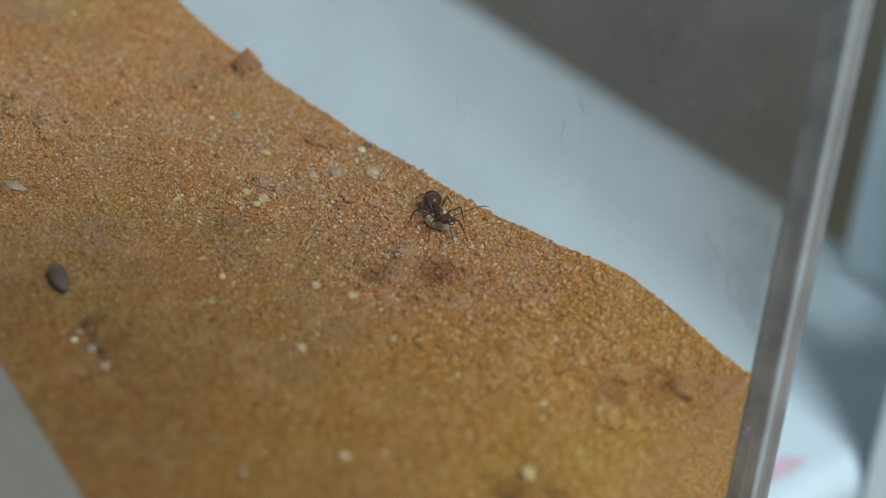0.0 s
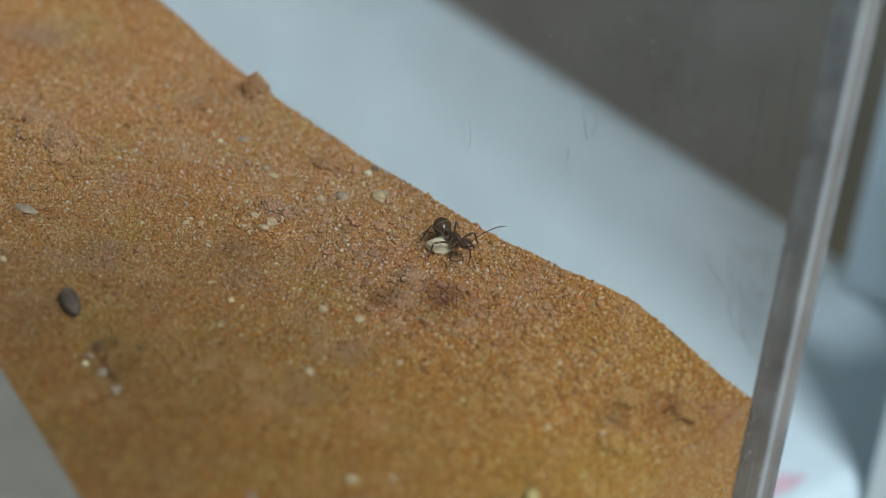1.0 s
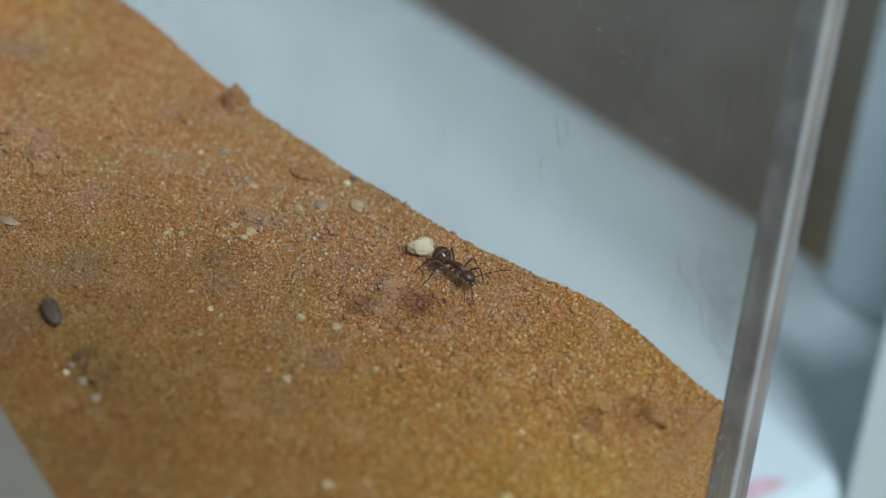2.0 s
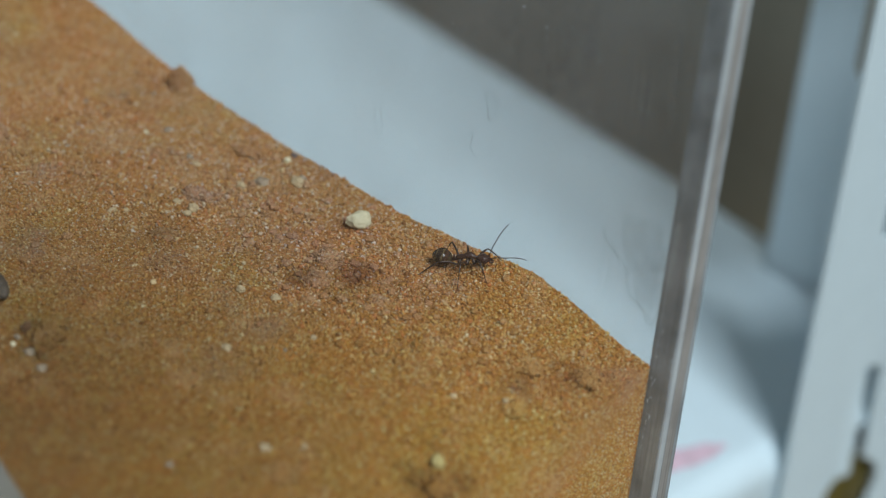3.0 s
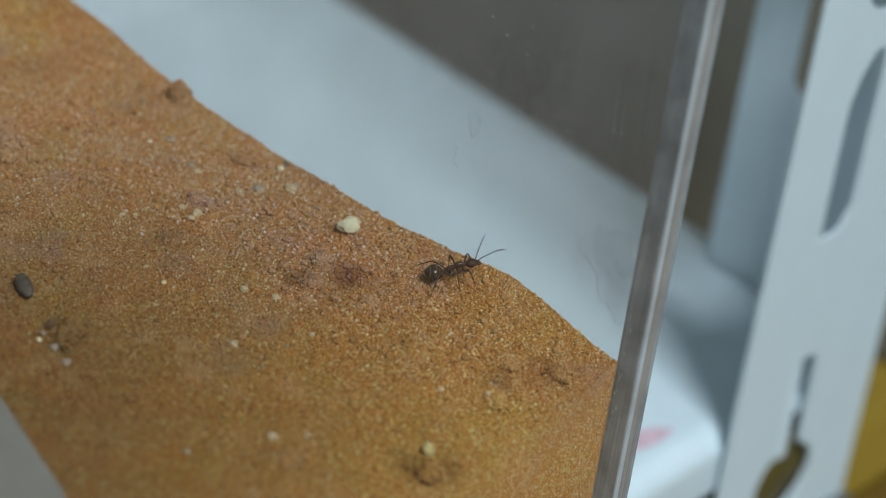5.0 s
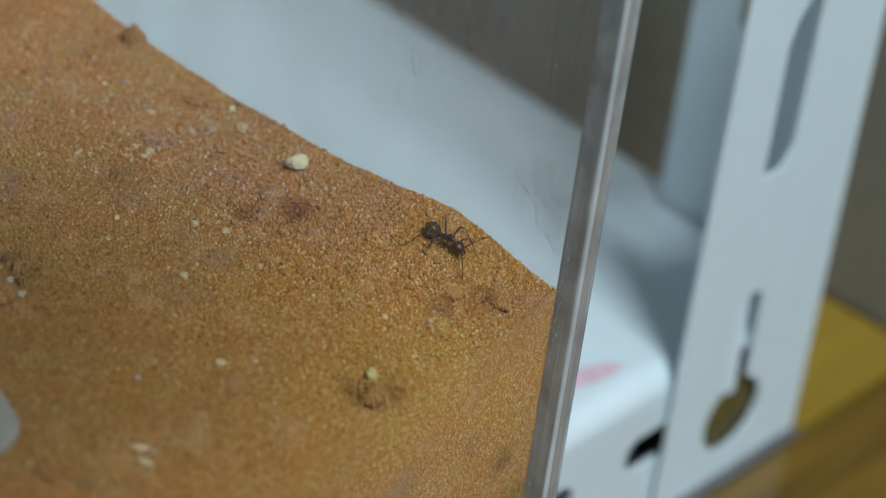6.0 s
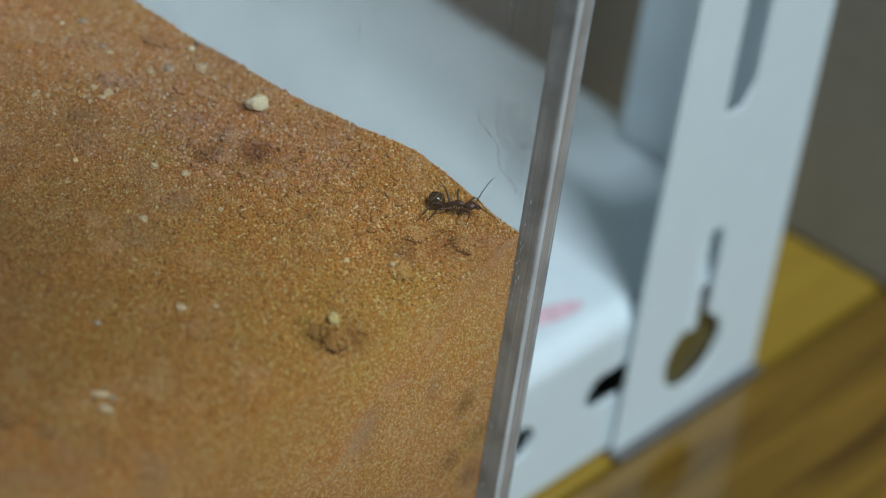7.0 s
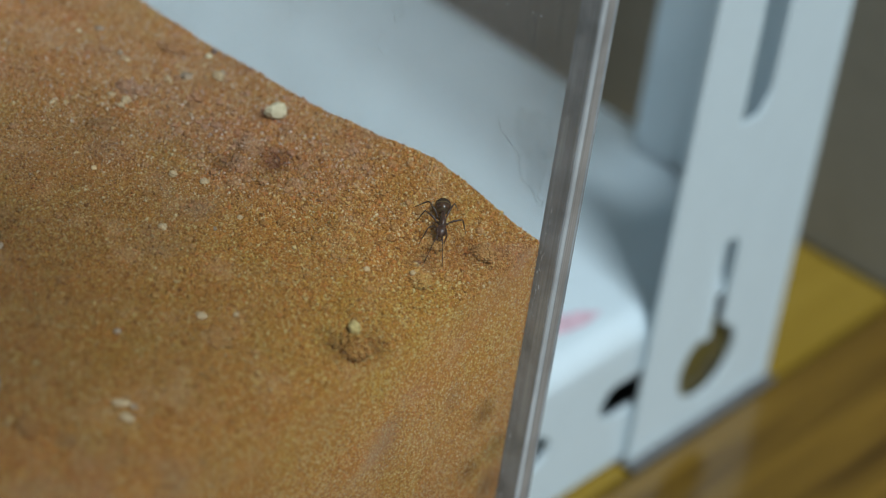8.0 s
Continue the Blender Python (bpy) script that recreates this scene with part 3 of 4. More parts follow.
for k in range(60):
    x, zz = (rng.uniform(-7, -0.2), rng.uniform(0.6, 4.5)) if k < 30 else (rng.uniform(-4.4, -0.3), rng.uniform(2.6, 4.6))
    s = rng.uniform(0.005, 0.016)
    part("speck", blob_bm((s, 0.004, s), 40 + k, 0.3, 0, 1, (x, -0.004, zz)), STAIN, far_wall)


def sand_body():
    bm = bmesh.new()
    nx, ny = 190, 140
    xs = [-INNER_L + 0.01 + (INNER_L - 0.012) * i / nx for i in range(nx + 1)]
    ys = [-INNER_W + (INNER_W - 0.002) * j / ny for j in range(ny + 1)]
    top = [[bm.verts.new((x, y, sand_z(x, y) - 0.008)) for y in ys] for x in xs]
    for i in range(nx):
        for j in range(ny):
            bm.faces.new((top[i][j], top[i + 1][j], top[i + 1][j + 1], top[i][j + 1]))
    rim = [top[i][0] for i in range(nx + 1)] + [top[nx][j] for j in range(1, ny + 1)] + [top[i][ny] for i in range(nx - 1, -1, -1)] + [top[0][j] for j in range(ny - 1, 0, -1)]
    low = [bm.verts.new((v.co.x, v.co.y, BOX_BASE + 0.004)) for v in rim]
    n = len(rim)
    for k in range(n):
        bm.faces.new((rim[k], low[k], low[(k + 1) % n], rim[(k + 1) % n]))
    bm.faces.new(low)
    return link_bm("sand", bm, SAND_BED, smooth=True)


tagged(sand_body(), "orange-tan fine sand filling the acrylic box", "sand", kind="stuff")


def grain_mesh(name, c, rad, rs, mat, wall_from=None):
    """One mesh of small chipped grains at the places c (cm) with radii rad."""
    octa = np.array([(1, 0, 0), (-1, 0, 0), (0, 1, 0), (0, -1, 0), (0, 0, 1), (0, 0, -1)], float)
    tri = np.array([(0, 2, 4), (2, 1, 4), (1, 3, 4), (3, 0, 4), (2, 0, 5), (1, 2, 5), (3, 1, 5), (0, 3, 5)])
    n = len(c)
    q = rs.normal(size=(n, 4))
    q /= np.linalg.norm(q, axis=1)[:, None]
    w, a, b, d = q.T
    R = np.stack([1 - 2 * (b * b + d * d), 2 * (a * b - d * w), 2 * (a * d + b * w), 2 * (a * b + d * w), 1 - 2 * (a * a + d * d), 2 * (b * d - a * w),
                  2 * (a * d - b * w), 2 * (b * d + a * w), 1 - 2 * (a * a + b * b)], 1).reshape(n, 3, 3)
    shape = (octa[None] + rs.uniform(-0.28, 0.28, (n, 6, 3))) * rs.uniform(0.8, 1.2, (n, 1, 3))
    v = (np.einsum("nij,nkj->nki", R, shape) * rad[:, None, None] + c[:, None]) * CM
    if wall_from is not None:
        v[wall_from:, :, 0] = np.minimum(v[wall_from:, :, 0], -0.00002)
    f = (tri[None] + 6 * np.arange(n)[:, None, None]).reshape(-1)
    me = bpy.data.meshes.new(name)
    me.vertices.add(6 * n)
    me.vertices.foreach_set("co", v.reshape(-1).astype(np.float32))
    me.loops.add(len(f))
    me.loops.foreach_set("vertex_index", f.astype(np.int32))
    me.polygons.add(len(f) // 3)
    me.polygons.foreach_set("loop_start", np.arange(0, len(f), 3, dtype=np.int32))
    me.update(calc_edges=True)
    me.materials.append(mat)
    return new(name, me)


def grains():
    """Loose grains over the sand's surface and against the clear side wall."""
    rs = np.random.RandomState(7)
    n_top, n_face = 232000, 88000
    gx, gy = np.linspace(-15.4, 0, 386), np.linspace(-11.0, 0, 276)
    grid = np.array([[sand_z(a, b) for b in gy] for a in gx])

    def height(x, y):
        i, j = (x + 15.4) / 15.4 * 385, (y + 11.0) / 11.0 * 275
        i0, j0 = np.clip(i.astype(int), 0, 384), np.clip(j.astype(int), 0, 274)
        u, v = i - i0, j - j0
        return grid[i0, j0] * (1 - u) * (1 - v) + grid[i0 + 1, j0] * u * (1 - v) + grid[i0, j0 + 1] * (1 - u) * v + grid[i0 + 1, j0 + 1] * u * v

    x = -rs.rand(n_top) ** 1.3 * 15.3 - 0.015
    y = -rs.rand(n_top) ** 1.25 * 10.5 - 0.015
    r = np.clip(rs.lognormal(math.log(0.0142), 0.38, n_top), 0.006, 0.044)
    # a scatter of coarser grains where the ants have dug
    for m, (cx, cy, spread) in enumerate(((-4.3, -1.7, 0.55), (-3.2, -2.2, 0.7), (-5.2, -1.5, 0.8), (-6.6, -1.6, 0.7), (-2.2, -1.3, 0.7), (-0.9, -1.5, 0.5), (-7.6, -2.6, 0.8))):
        k = slice(m * 420, m * 420 + 420)
        x[k] = np.minimum(cx + rs.normal(0, spread, 420), -0.04)
        y[k] = np.minimum(cy + rs.normal(0, spread * 0.8, 420), -0.04)
        r[k] = rs.uniform(0.018, 0.040, 420)
    z = height(x, y) + rs.uniform(-0.75, 0.40, n_top) * r
    yf = -rs.rand(n_face) ** 1.15 * 8.5
    zf = height(0 * yf, yf) - rs.rand(n_face) * 4.6
    rf = np.clip(rs.lognormal(math.log(0.0086), 0.28, n_face), 0.005, 0.018)
    xf = -rf * rs.uniform(0.3, 0.9, n_face) - 0.002
    tagged(grain_mesh("sand_grains", np.stack([x, y, z], 1), r, rs, SAND_GRAIN), "loose orange, tan and pale sand grains", "sand grains", kind="stuff")
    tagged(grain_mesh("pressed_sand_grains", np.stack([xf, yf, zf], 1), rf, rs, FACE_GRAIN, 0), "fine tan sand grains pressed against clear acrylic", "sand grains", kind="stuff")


grains()


def plaster_nest():
    """A block with rounded corners, let into the sand."""
    w, d, r = 7.5, 4.2, 0.7
    out = []
    for cx, cy, a0 in ((w - r, -r, 0), (r, -r, 90), (r, -d + r, 180), (w - r, -d + r, 270)):
        for k in range(9):
            q = radians(a0 + 90 * k / 8)
            out.append((cx + r * math.cos(q), cy + r * math.sin(q)))
    turn = Matrix.Rotation(radians(-17.5), 3, "Z")
    bm = plate_bm(out, [], 4.0, lambda u, v, h: turn @ Vector((u - w, v, h)) + Vector((-2.02, -8.62, -3.9)))
    rim = [e for e in bm.edges if len(e.link_faces) == 2 and e.link_faces[0].normal.dot(e.link_faces[1].normal) < 0.5]
    bmesh.ops.bevel(bm, geom=rim, offset=0.07, segments=2, affect="EDGES", profile=0.5)
    return link_bm("plaster_nest", bm, PLASTER)


tagged(plaster_nest(), "smooth grey plaster nest block let into the sand", "plaster block")


# ---- stones, clods and the seed on the sand ----
def stone(name, x, y, size, mat, label, seed, rough=0.2, facets=0.5, turn=0, sink=0.3, group=""):
    ob = link_bm(name, blob_bm(size, seed, rough, facets, 3), mat, smooth=False)
    ob.matrix_world = pose(x * CM, y * CM, (sand_z(x, y) + size[2] * (1 - sink) - 0.01) * CM, 0, 0, turn)
    return tagged(ob, label, "stone" if "stone" in name or "pebble" in name else name.split("_")[-1], group)


carried_pebble = stone("pebble", -4.93, -0.72, (0.195, 0.135, 0.13), CREAM, "cream-white chipped pebble lying on the sand", 33, 0.3, 0.45, 60, 0.2)
# x, y, size, material, label, turn
PEBBLES = [
    (-6.30, -0.66, (0.12, 0.09, 0.085), PALEBUFF, "small buff-cream pebble half sunk in sand", 10),
    (-6.69, -2.33, (0.085, 0.075, 0.075), PALEBUFF, "tiny pale pebble beside a crumbly clod", 0),
    (-6.66, -1.03, (0.11, 0.08, 0.08), GREYSTONE, "rough grey pebble half sunk in sand", 70),
    (-6.87, -0.33, (0.07, 0.055, 0.05), CREAM, "tiny white pebble beside the clear wall", 30),
    (-6.93, -0.15, (0.055, 0.05, 0.05), DARKGRIT, "tiny dark grit stone beside the clear wall", 0),
    (-8.56, -1.18, (0.09, 0.06, 0.05), GREYSTONE, "small flat pale grey pebble in the sand", 50),
    (-8.71, -1.50, (0.05, 0.04, 0.035), CREAM, "tiny white pebble on the sand", 0),
    (-7.59, -1.48, (0.075, 0.045, 0.045), PALEBUFF, "small whitish pebble on crumbled sand", 40),
    (-7.76, -1.46, (0.06, 0.055, 0.05), GREYSTONE, "tiny grey pebble on crumbled sand", 0),
    (-6.94, -2.41, (0.065, 0.05, 0.045), PALEBUFF, "tiny pale yellowish pebble beside a clod", 20),
    (-7.40, -3.24, (0.08, 0.045, 0.04), PALEBUFF, "small pale flake of stone on the sand", 100),
    (-7.27, -3.08, (0.045, 0.04, 0.03), PALEBUFF, "tiny pale pebble beside a stone flake", 0),
    (-6.79, -1.32, (0.065, 0.05, 0.045), PALEBUFF, "tiny pale pebble on the sand", 10),
    (-3.79, -4.26, (0.085, 0.065, 0.06), PALEBUFF, "small pale pebble on the sand", 0),
    (-1.89, -5.27, (0.09, 0.07, 0.06), PALEBUFF, "small pale pebble on the sand", 30),
    (-8.79, -4.87, (0.17, 0.085, 0.06), GREYSTONE, "flat grey stone flake on the sand", 15),
    (-4.67, -3.22, (0.075, 0.065, 0.055), PALEBUFF, "small pale pinkish pebble on the sand", 0),
    (-4.28, -2.93, (0.07, 0.06, 0.055), PALEBUFF, "small pale pinkish pebble on the sand", 60),
    (-3.28, -3.15, (0.05, 0.04, 0.04), PALEBUFF, "tiny pale pebble on the sand", 0),
    (-1.62, -4.85, (0.045, 0.04, 0.04), PALEBUFF, "tiny pale pebble on the sand", 0),
    (-5.56, -6.42, (0.05, 0.04, 0.035), CREAM, "tiny white pebble beside a sand ridge", 0),
    (-5.24, -6.40, (0.09, 0.06, 0.05), GREYSTONE, "small blue-grey pebble beside a sand ridge", 40),
    (-4.90, -6.48, (0.08, 0.07, 0.05), GREYSTONE, "small grey pebble beside a sand ridge", 0),
    (-1.25, -7.42, (0.16, 0.07, 0.06), PALEBUFF, "pale pinkish-grey chip of dried plaster on sand", 50),
    (-1.02, -7.52, (0.13, 0.08, 0.05), PALEBUFF, "pale pinkish-grey chip of dried plaster on sand", 20),
    (-1.12, -7.30, (0.07, 0.05, 0.04), GREYSTONE, "tiny grey chip beside paler chips", 0),
]
for k, (x, y, size, mat, label, turn) in enumerate(PEBBLES):
    stone("pebble", x, y, size, mat, label, 12 + k, 0.45, 0.45, turn, 0.5)
stone("pebble", -0.47, -3.57, (0.11, 0.095, 0.13), YELLOWSTONE, "yellowish pebble beside a sand lump", 20, 0.2, 0.4, 0, 0.1)


def clod(x, y, size, label, seed, mat=None, turn=0, group="", lift=0.0, rough=0.38):
    """A crumb of stuck-together grains resting on the sand."""
    rs = np.random.RandomState(seed)
    n = int(70 + (36000 if size[0] > 0.15 else 21000) * size[0] * size[1])
    u = rs.normal(size=(n, 3))
    u /= np.linalg.norm(u, axis=1)[:, None]
    u[:, 2] = np.abs(u[:, 2]) - 0.12
    lump = np.array([1 + rough * noise.noise(Vector(q) * 1.7 + Vector((seed, 0, 0))) + 0.8 * rough * noise.noise(Vector(q) * 4.3 + Vector((0, seed, 0))) for q in u.tolist()])
    u *= (lump * rs.uniform(0.80, 1.0, n))[:, None]
    rad = np.clip(rs.lognormal(math.log(0.0155), 0.3, n), 0.008, 0.036)
    # a core of coarse grains fills the inside
    core = rs.normal(size=(24, 3))
    core *= (rs.uniform(0.1, 0.4, 24) / np.linalg.norm(core, axis=1))[:, None]
    u, rad = np.concatenate([u, core]), np.concatenate([rad, np.full(24, 0.30 * min(size))])
    ob = grain_mesh("sand_clod", u * np.array(size), rad, rs, mat or CLOD_GRAIN)
    ob.matrix_world = pose(x * CM, y * CM, (sand_z(x, y) + lift) * CM, 0, 0, turn)
    return tagged(ob, label, "clod", group)


clod(-9.40, -0.22, (0.24, 0.17, 0.33), "crumbly orange-pink sand clod against the clear wall", 21, PALE_GRAIN, lift=0.04, rough=0.2)
clod(-9.22, -0.30, (0.13, 0.12, 0.14), "small orange sand crumb beside a clod", 45, PALE_GRAIN)
clod(-0.27, -3.78, (0.27, 0.22, 0.22), "crumbly orange sand lump by the wall", 22, CLOD_GRAIN, lift=0.03, rough=0.3)
clod(-4.25, -2.16, (0.20, 0.17, 0.09), "low pinkish mound of crumbled sand", 48, PINK_GRAIN, lift=-0.01)
clod(-4.50, -1.72, (0.24, 0.19, 0.13), "low brown sand clod", 24, PINK_GRAIN)
clod(-1.00, -1.32, (0.19, 0.17, 0.10), "low crumbly mound of sand beside a pit", 25, PALE_GRAIN, lift=-0.03)
# this dark crumb and the next colour in the shade of their pits
clod(-0.97, -1.66, (0.045, 0.04, 0.03), "small sand crumb coloured dark as shade in a pit", 35, SHADE_GRAIN)
clod(-0.40, -0.80, (0.19, 0.17, 0.11), "low crumbly mound of sand beside a pit", 26, PALE_GRAIN, lift=-0.03)
clod(-0.67, -0.93, (0.035, 0.05, 0.03), "small sand crumb coloured dark as shade in a pit", 36, SHADE_GRAIN)
clod(-0.63, -2.00, (0.20, 0.18, 0.10), "low crumbly mound of sand", 37, PALE_GRAIN, lift=-0.03)
# two brown crumbs in place of the lump's shaded crescent
clod(-0.52, -3.94, (0.12, 0.06, 0.05), "small brown sand crumb standing in for shade beside a lump", 41, BROWN_GRAIN, 150)
clod(-0.15, -3.40, (0.045, 0.06, 0.04), "small brown sand crumb standing in for shade beside a lump", 42, BROWN_GRAIN)
clod(-6.90, -2.10, (0.22, 0.15, 0.13), "pale brown crumbly sand clod", 38, PINK_GRAIN, 30)
clod(-7.38, -0.63, (0.26, 0.13, 0.10), "low brown ridge of crumbled sand", 51, BROWN_GRAIN, 20)
clod(-5.99, -1.53, (0.11, 0.10, 0.07), "small brown sand crumb", 54, BROWN_GRAIN)
clod(-6.40, -3.10, (0.20, 0.14, 0.06), "low dark patch of damp sand", 55, BROWN_GRAIN, 50)
clod(-1.60, -8.80, (0.18, 0.16, 0.10), "dark damp sand crumb beside the plaster", 57, BROWN_GRAIN)
clod(-1.17, -8.50, (0.14, 0.12, 0.08), "small dark damp sand crumb", 58, BROWN_GRAIN)
clod(-1.45, -5.43, (0.24, 0.20, 0.09), "low pinkish mound of crumbled sand", 59, PINK_GRAIN)
clod(-3.09, -7.16, (0.16, 0.12, 0.08), "small cluster of pale crumbs", 60, PALE_GRAIN)
for k, (x, y, q) in enumerate(((-10.92, -3.41, 0.26), (-10.50, -3.30, 0.30), (-10.22, -3.62, 0.22), (-9.85, -3.48, 0.28), (-9.62, -3.70, 0.16), (-10.40, -3.05, 0.18), (-9.35, -3.35, 0.14))):
    clod(x, y, (q, q * 0.75, q * 0.55), "pinkish-grey crumbly sand clod in a heap", 62 + k, PINK_GRAIN if k % 2 else PALE_GRAIN, 40 * k)
clod(-3.3, -1.9, (0.16, 0.13, 0.05), "low patch of crumbled sand", 39, PINK_GRAIN)
clod(-5.30, -6.02, (0.18, 0.40, 0.18), "rough orange sand ridge near a dark seed", 27, CLOD_GRAIN, 30, lift=0.0, rough=0.45)
# dark crumb put where the ridge's shadow falls
clod(-5.68, -6.10, (0.07, 0.12, 0.07), "small sand crumb coloured dark as shade beside a clod", 47, SHADE_GRAIN, 40)
rng = random.Random(21)
for k in range(190):
    x, y = -rng.random() ** 0.8 * 10.5 - 0.2, -rng.random() ** 1.3 * 6.5 - 0.2
    if k > 100:
        x, y = min(-0.3, -4.4 + rng.gauss(0, 1.3)), min(-0.3, -1.9 + rng.gauss(0, 0.7))
    q = rng.uniform(0.03, 0.07)
    clod(x, y, (q, q * rng.uniform(0.7, 1.0), q * 0.6), "small crumb of stuck sand grains", 200 + k, PINK_GRAIN if rng.random() < 0.7 else BROWN_GRAIN, rng.uniform(0, 180), "sand crumbs", 0.012)
rng = random.Random(9)
for k in range(18):
    x, y = -rng.random() * 10.5 - 0.3, -rng.random() * 6.5 - 0.3
    s = rng.uniform(0.028, 0.055)
    m = rng.choice((PALEBUFF, BUFF, BUFF, GREYSTONE, BUFF))
    stone("grit_stone", x, y, (s * rng.uniform(0.9, 1.4), s, s * 0.9), m, "tiny pale grit stone on the sand" if m is not GREYSTONE else "tiny grey grit stone on the sand", 50 + k, 0.2, 0.4, rng.uniform(0, 180), 0.3, "grit on the sand")

bm = blob_bm((0.27, 0.115, 0.115), 31, 0.08, 0, 3)
seed_ob = link_bm("seed", bm, SEED, smooth=True)
seed_ob.matrix_world = pose(-6.56 * CM, -5.88 * CM, (sand_z(-6.56, -5.88) + 0.10) * CM, 0, 4, -21)
tagged(seed_ob, "dark brown oval seed lying on the sand", "seed")


# ---- the ant; shapes in millimetres ----
MM = 0.095


def ball_bm(centre, size, seg=20, shape=None):
    bm = bmesh.new()
    bmesh.ops.create_uvsphere(bm, u_segments=seg, v_segments=seg * 2 // 3, radius=1)
    for v in bm.verts:
        p = v.co.copy()
        if shape:
            p = shape(p)
        v.co = Vector([MM * (c + s * q) for c, s, q in zip(centre, size, p)])
    return bm


def mm_tube(points, radii, sides=8, bm=None):
    return tube_bm([Vector(p) * MM for p in points], [r * MM for r in radii], sides, bm)


ant = tagged(new("ant"), "dark brown long-legged ant with a striped gaster walking on sand", "ant")


def head_shape(p):
    w = 1.0 - 0.28 * max(0, p.x) - 0.08 * max(0, -p.x)
    return Vector((p.x, p.y * w * (1 + 0.06 * abs(p.y)), p.z * (1 - 0.25 * max(0, p.x))))


HEAD_AT = (2.05, 0, 2.55)
head = part("head", ball_bm((1.0, 0, -0.05), (1.10, 0.90, 0.70), 22, head_shape), ANT_SKIN, ant, smooth=True)
for s in (-1, 1):
    part("eye", ball_bm((0.95, 0.74 * s, 0.26), (0.22, 0.13, 0.2), 12), ANT_SKIN, head, "small glossy black eye", smooth=True)
    part("mandible", mm_tube([(1.85, 0.42 * s, -0.22), (2.2, 0.40 * s, -0.34), (2.45, 0.20 * s, -0.42), (2.5, 0.04 * s, -0.44)], [0.2, 0.17, 0.11, 0.03]), ANT_SKIN, head, smooth=True)


def thorax():
    bm = mm_tube([(2.16, 0, 2.50), (1.94, 0, 2.52), (1.58, 0, 2.62), (1.14, 0, 2.76), (0.62, 0, 2.78), (0.18, 0, 2.60), (-0.35, 0, 2.50), (-0.88, 0, 2.34), (-1.2, 0, 2.12)],
                 [0.14, 0.25, 0.46, 0.58, 0.54, 0.38, 0.44, 0.43, 0.22], 14)
    for v in bm.verts:
        v.co.y *= 0.86
    return bm


part("thorax", thorax(), ANT_SKIN, ant, smooth=True)
bm = mm_tube([(-1.02, 0, 2.10), (-1.4, 0, 2.0), (-1.75, 0, 1.92), (-2.05, 0, 1.84)], [0.2, 0.22, 0.2, 0.16], 10)
part("petiole", bm, ANT_SKIN, ant, smooth=True)
part("petiole_scale", ball_bm((-1.46, 0, 2.34), (0.17, 0.32, 0.46), 14), ANT_SKIN, ant, smooth=True)


def gaster_shape(p):
    k = 1.0 - 0.30 * max(0.0, -p.x - 0.3) - 0.12 * max(0.0, p.x)
    ridge = 1 + 0.015 * math.sin(p.x * 11)
    return Vector((p.x, p.y * k * ridge, p.z * k * ridge))


gaster = part("gaster", ball_bm((-1.55, 0, 0.10), (1.56, 1.36, 1.34), 30, gaster_shape), GASTER, ant, "glossy dark gaster with golden bands", smooth=True)

# legs: the hip, and in leg space the knee, ankle and toe of a leg that points along +x
HIPS = {"front": (1.54, 0.30, 1.98), "middle": (0.66, 0.32, 1.88), "hind": (-0.48, 0.30, 1.70)}
REACH = {"front": (2.3, 1.0, 3.6, -0.7, 4.4), "middle": (2.9, 1.0, 4.2, -0.7, 5.2), "hind": (3.1, 1.3, 5.1, -0.5, 6.4)}
legs = []
for pair in ("front", "middle", "hind"):
    for side in (1, -1):
        kx, kz, ax, az, tx = REACH[pair]
        hx, hy, hz = HIPS[pair]
        leg = part("leg", mm_tube([(-0.1, 0, 0.5), (0.08, 0, 0.1), (0.3, 0, -0.20), (0.62, 0, -0.10), (0.80, 0, 0.12), (kx * 0.5, 0, kz * 0.60), (kx * 0.8, 0, kz * 0.88), (kx, 0, kz)], [0.20, 0.29, 0.24, 0.15, 0.12, 0.18, 0.15, 0.10], 10), ANT_LEG, ant, smooth=True)
        tibia = part("tibia", mm_tube([(kx - 0.05, 0, kz + 0.02), (kx * 0.9 + ax * 0.1, 0, kz * 0.9 + az * 0.1 + 0.05), (kx * 0.5 + ax * 0.5, 0, kz * 0.5 + az * 0.5 + 0.07), (ax, 0, az)], [0.08, 0.11, 0.12, 0.07], 8), ANT_LEG, leg, smooth=True)
        tarsus = part("tarsus", mm_tube([(ax, 0, az), (ax * 0.6 + tx * 0.4, 0, az * 0.55 - (hz - 0.1) * 0.45), (tx - 0.1, 0, -hz + 0.06), (tx + 0.15, 0, -hz + 0.02)], [0.07, 0.05, 0.045, 0.03], 6), ANT_LEG, leg, smooth=True)
        legs.append((leg, tibia, tarsus, pair, side))

antennae = []
for side in (1, -1):
    scape = part("antenna", mm_tube([(0, 0, 0), (0.5, 0, 0.22), (1.3, 0, 0.50), (2.3, 0, 0.75)], [0.07, 0.075, 0.08, 0.085], 7), ANT_LEG, ant, smooth=True)
    funiculus = part("funiculus", mm_tube([(2.28, 0, 0.74), (2.6, 0, 0.80), (3.3, 0, 0.98), (4.1, 0, 1.10), (4.9, 0, 1.08), (5.5, 0, 0.88)], [0.06, 0.065, 0.07, 0.075, 0.07, 0.04], 7), ANT_LEG, scape, smooth=True)
    antennae.append((scape, funiculus, side))

cam.data.dof.focus_object = ant  # the lens follows the ant


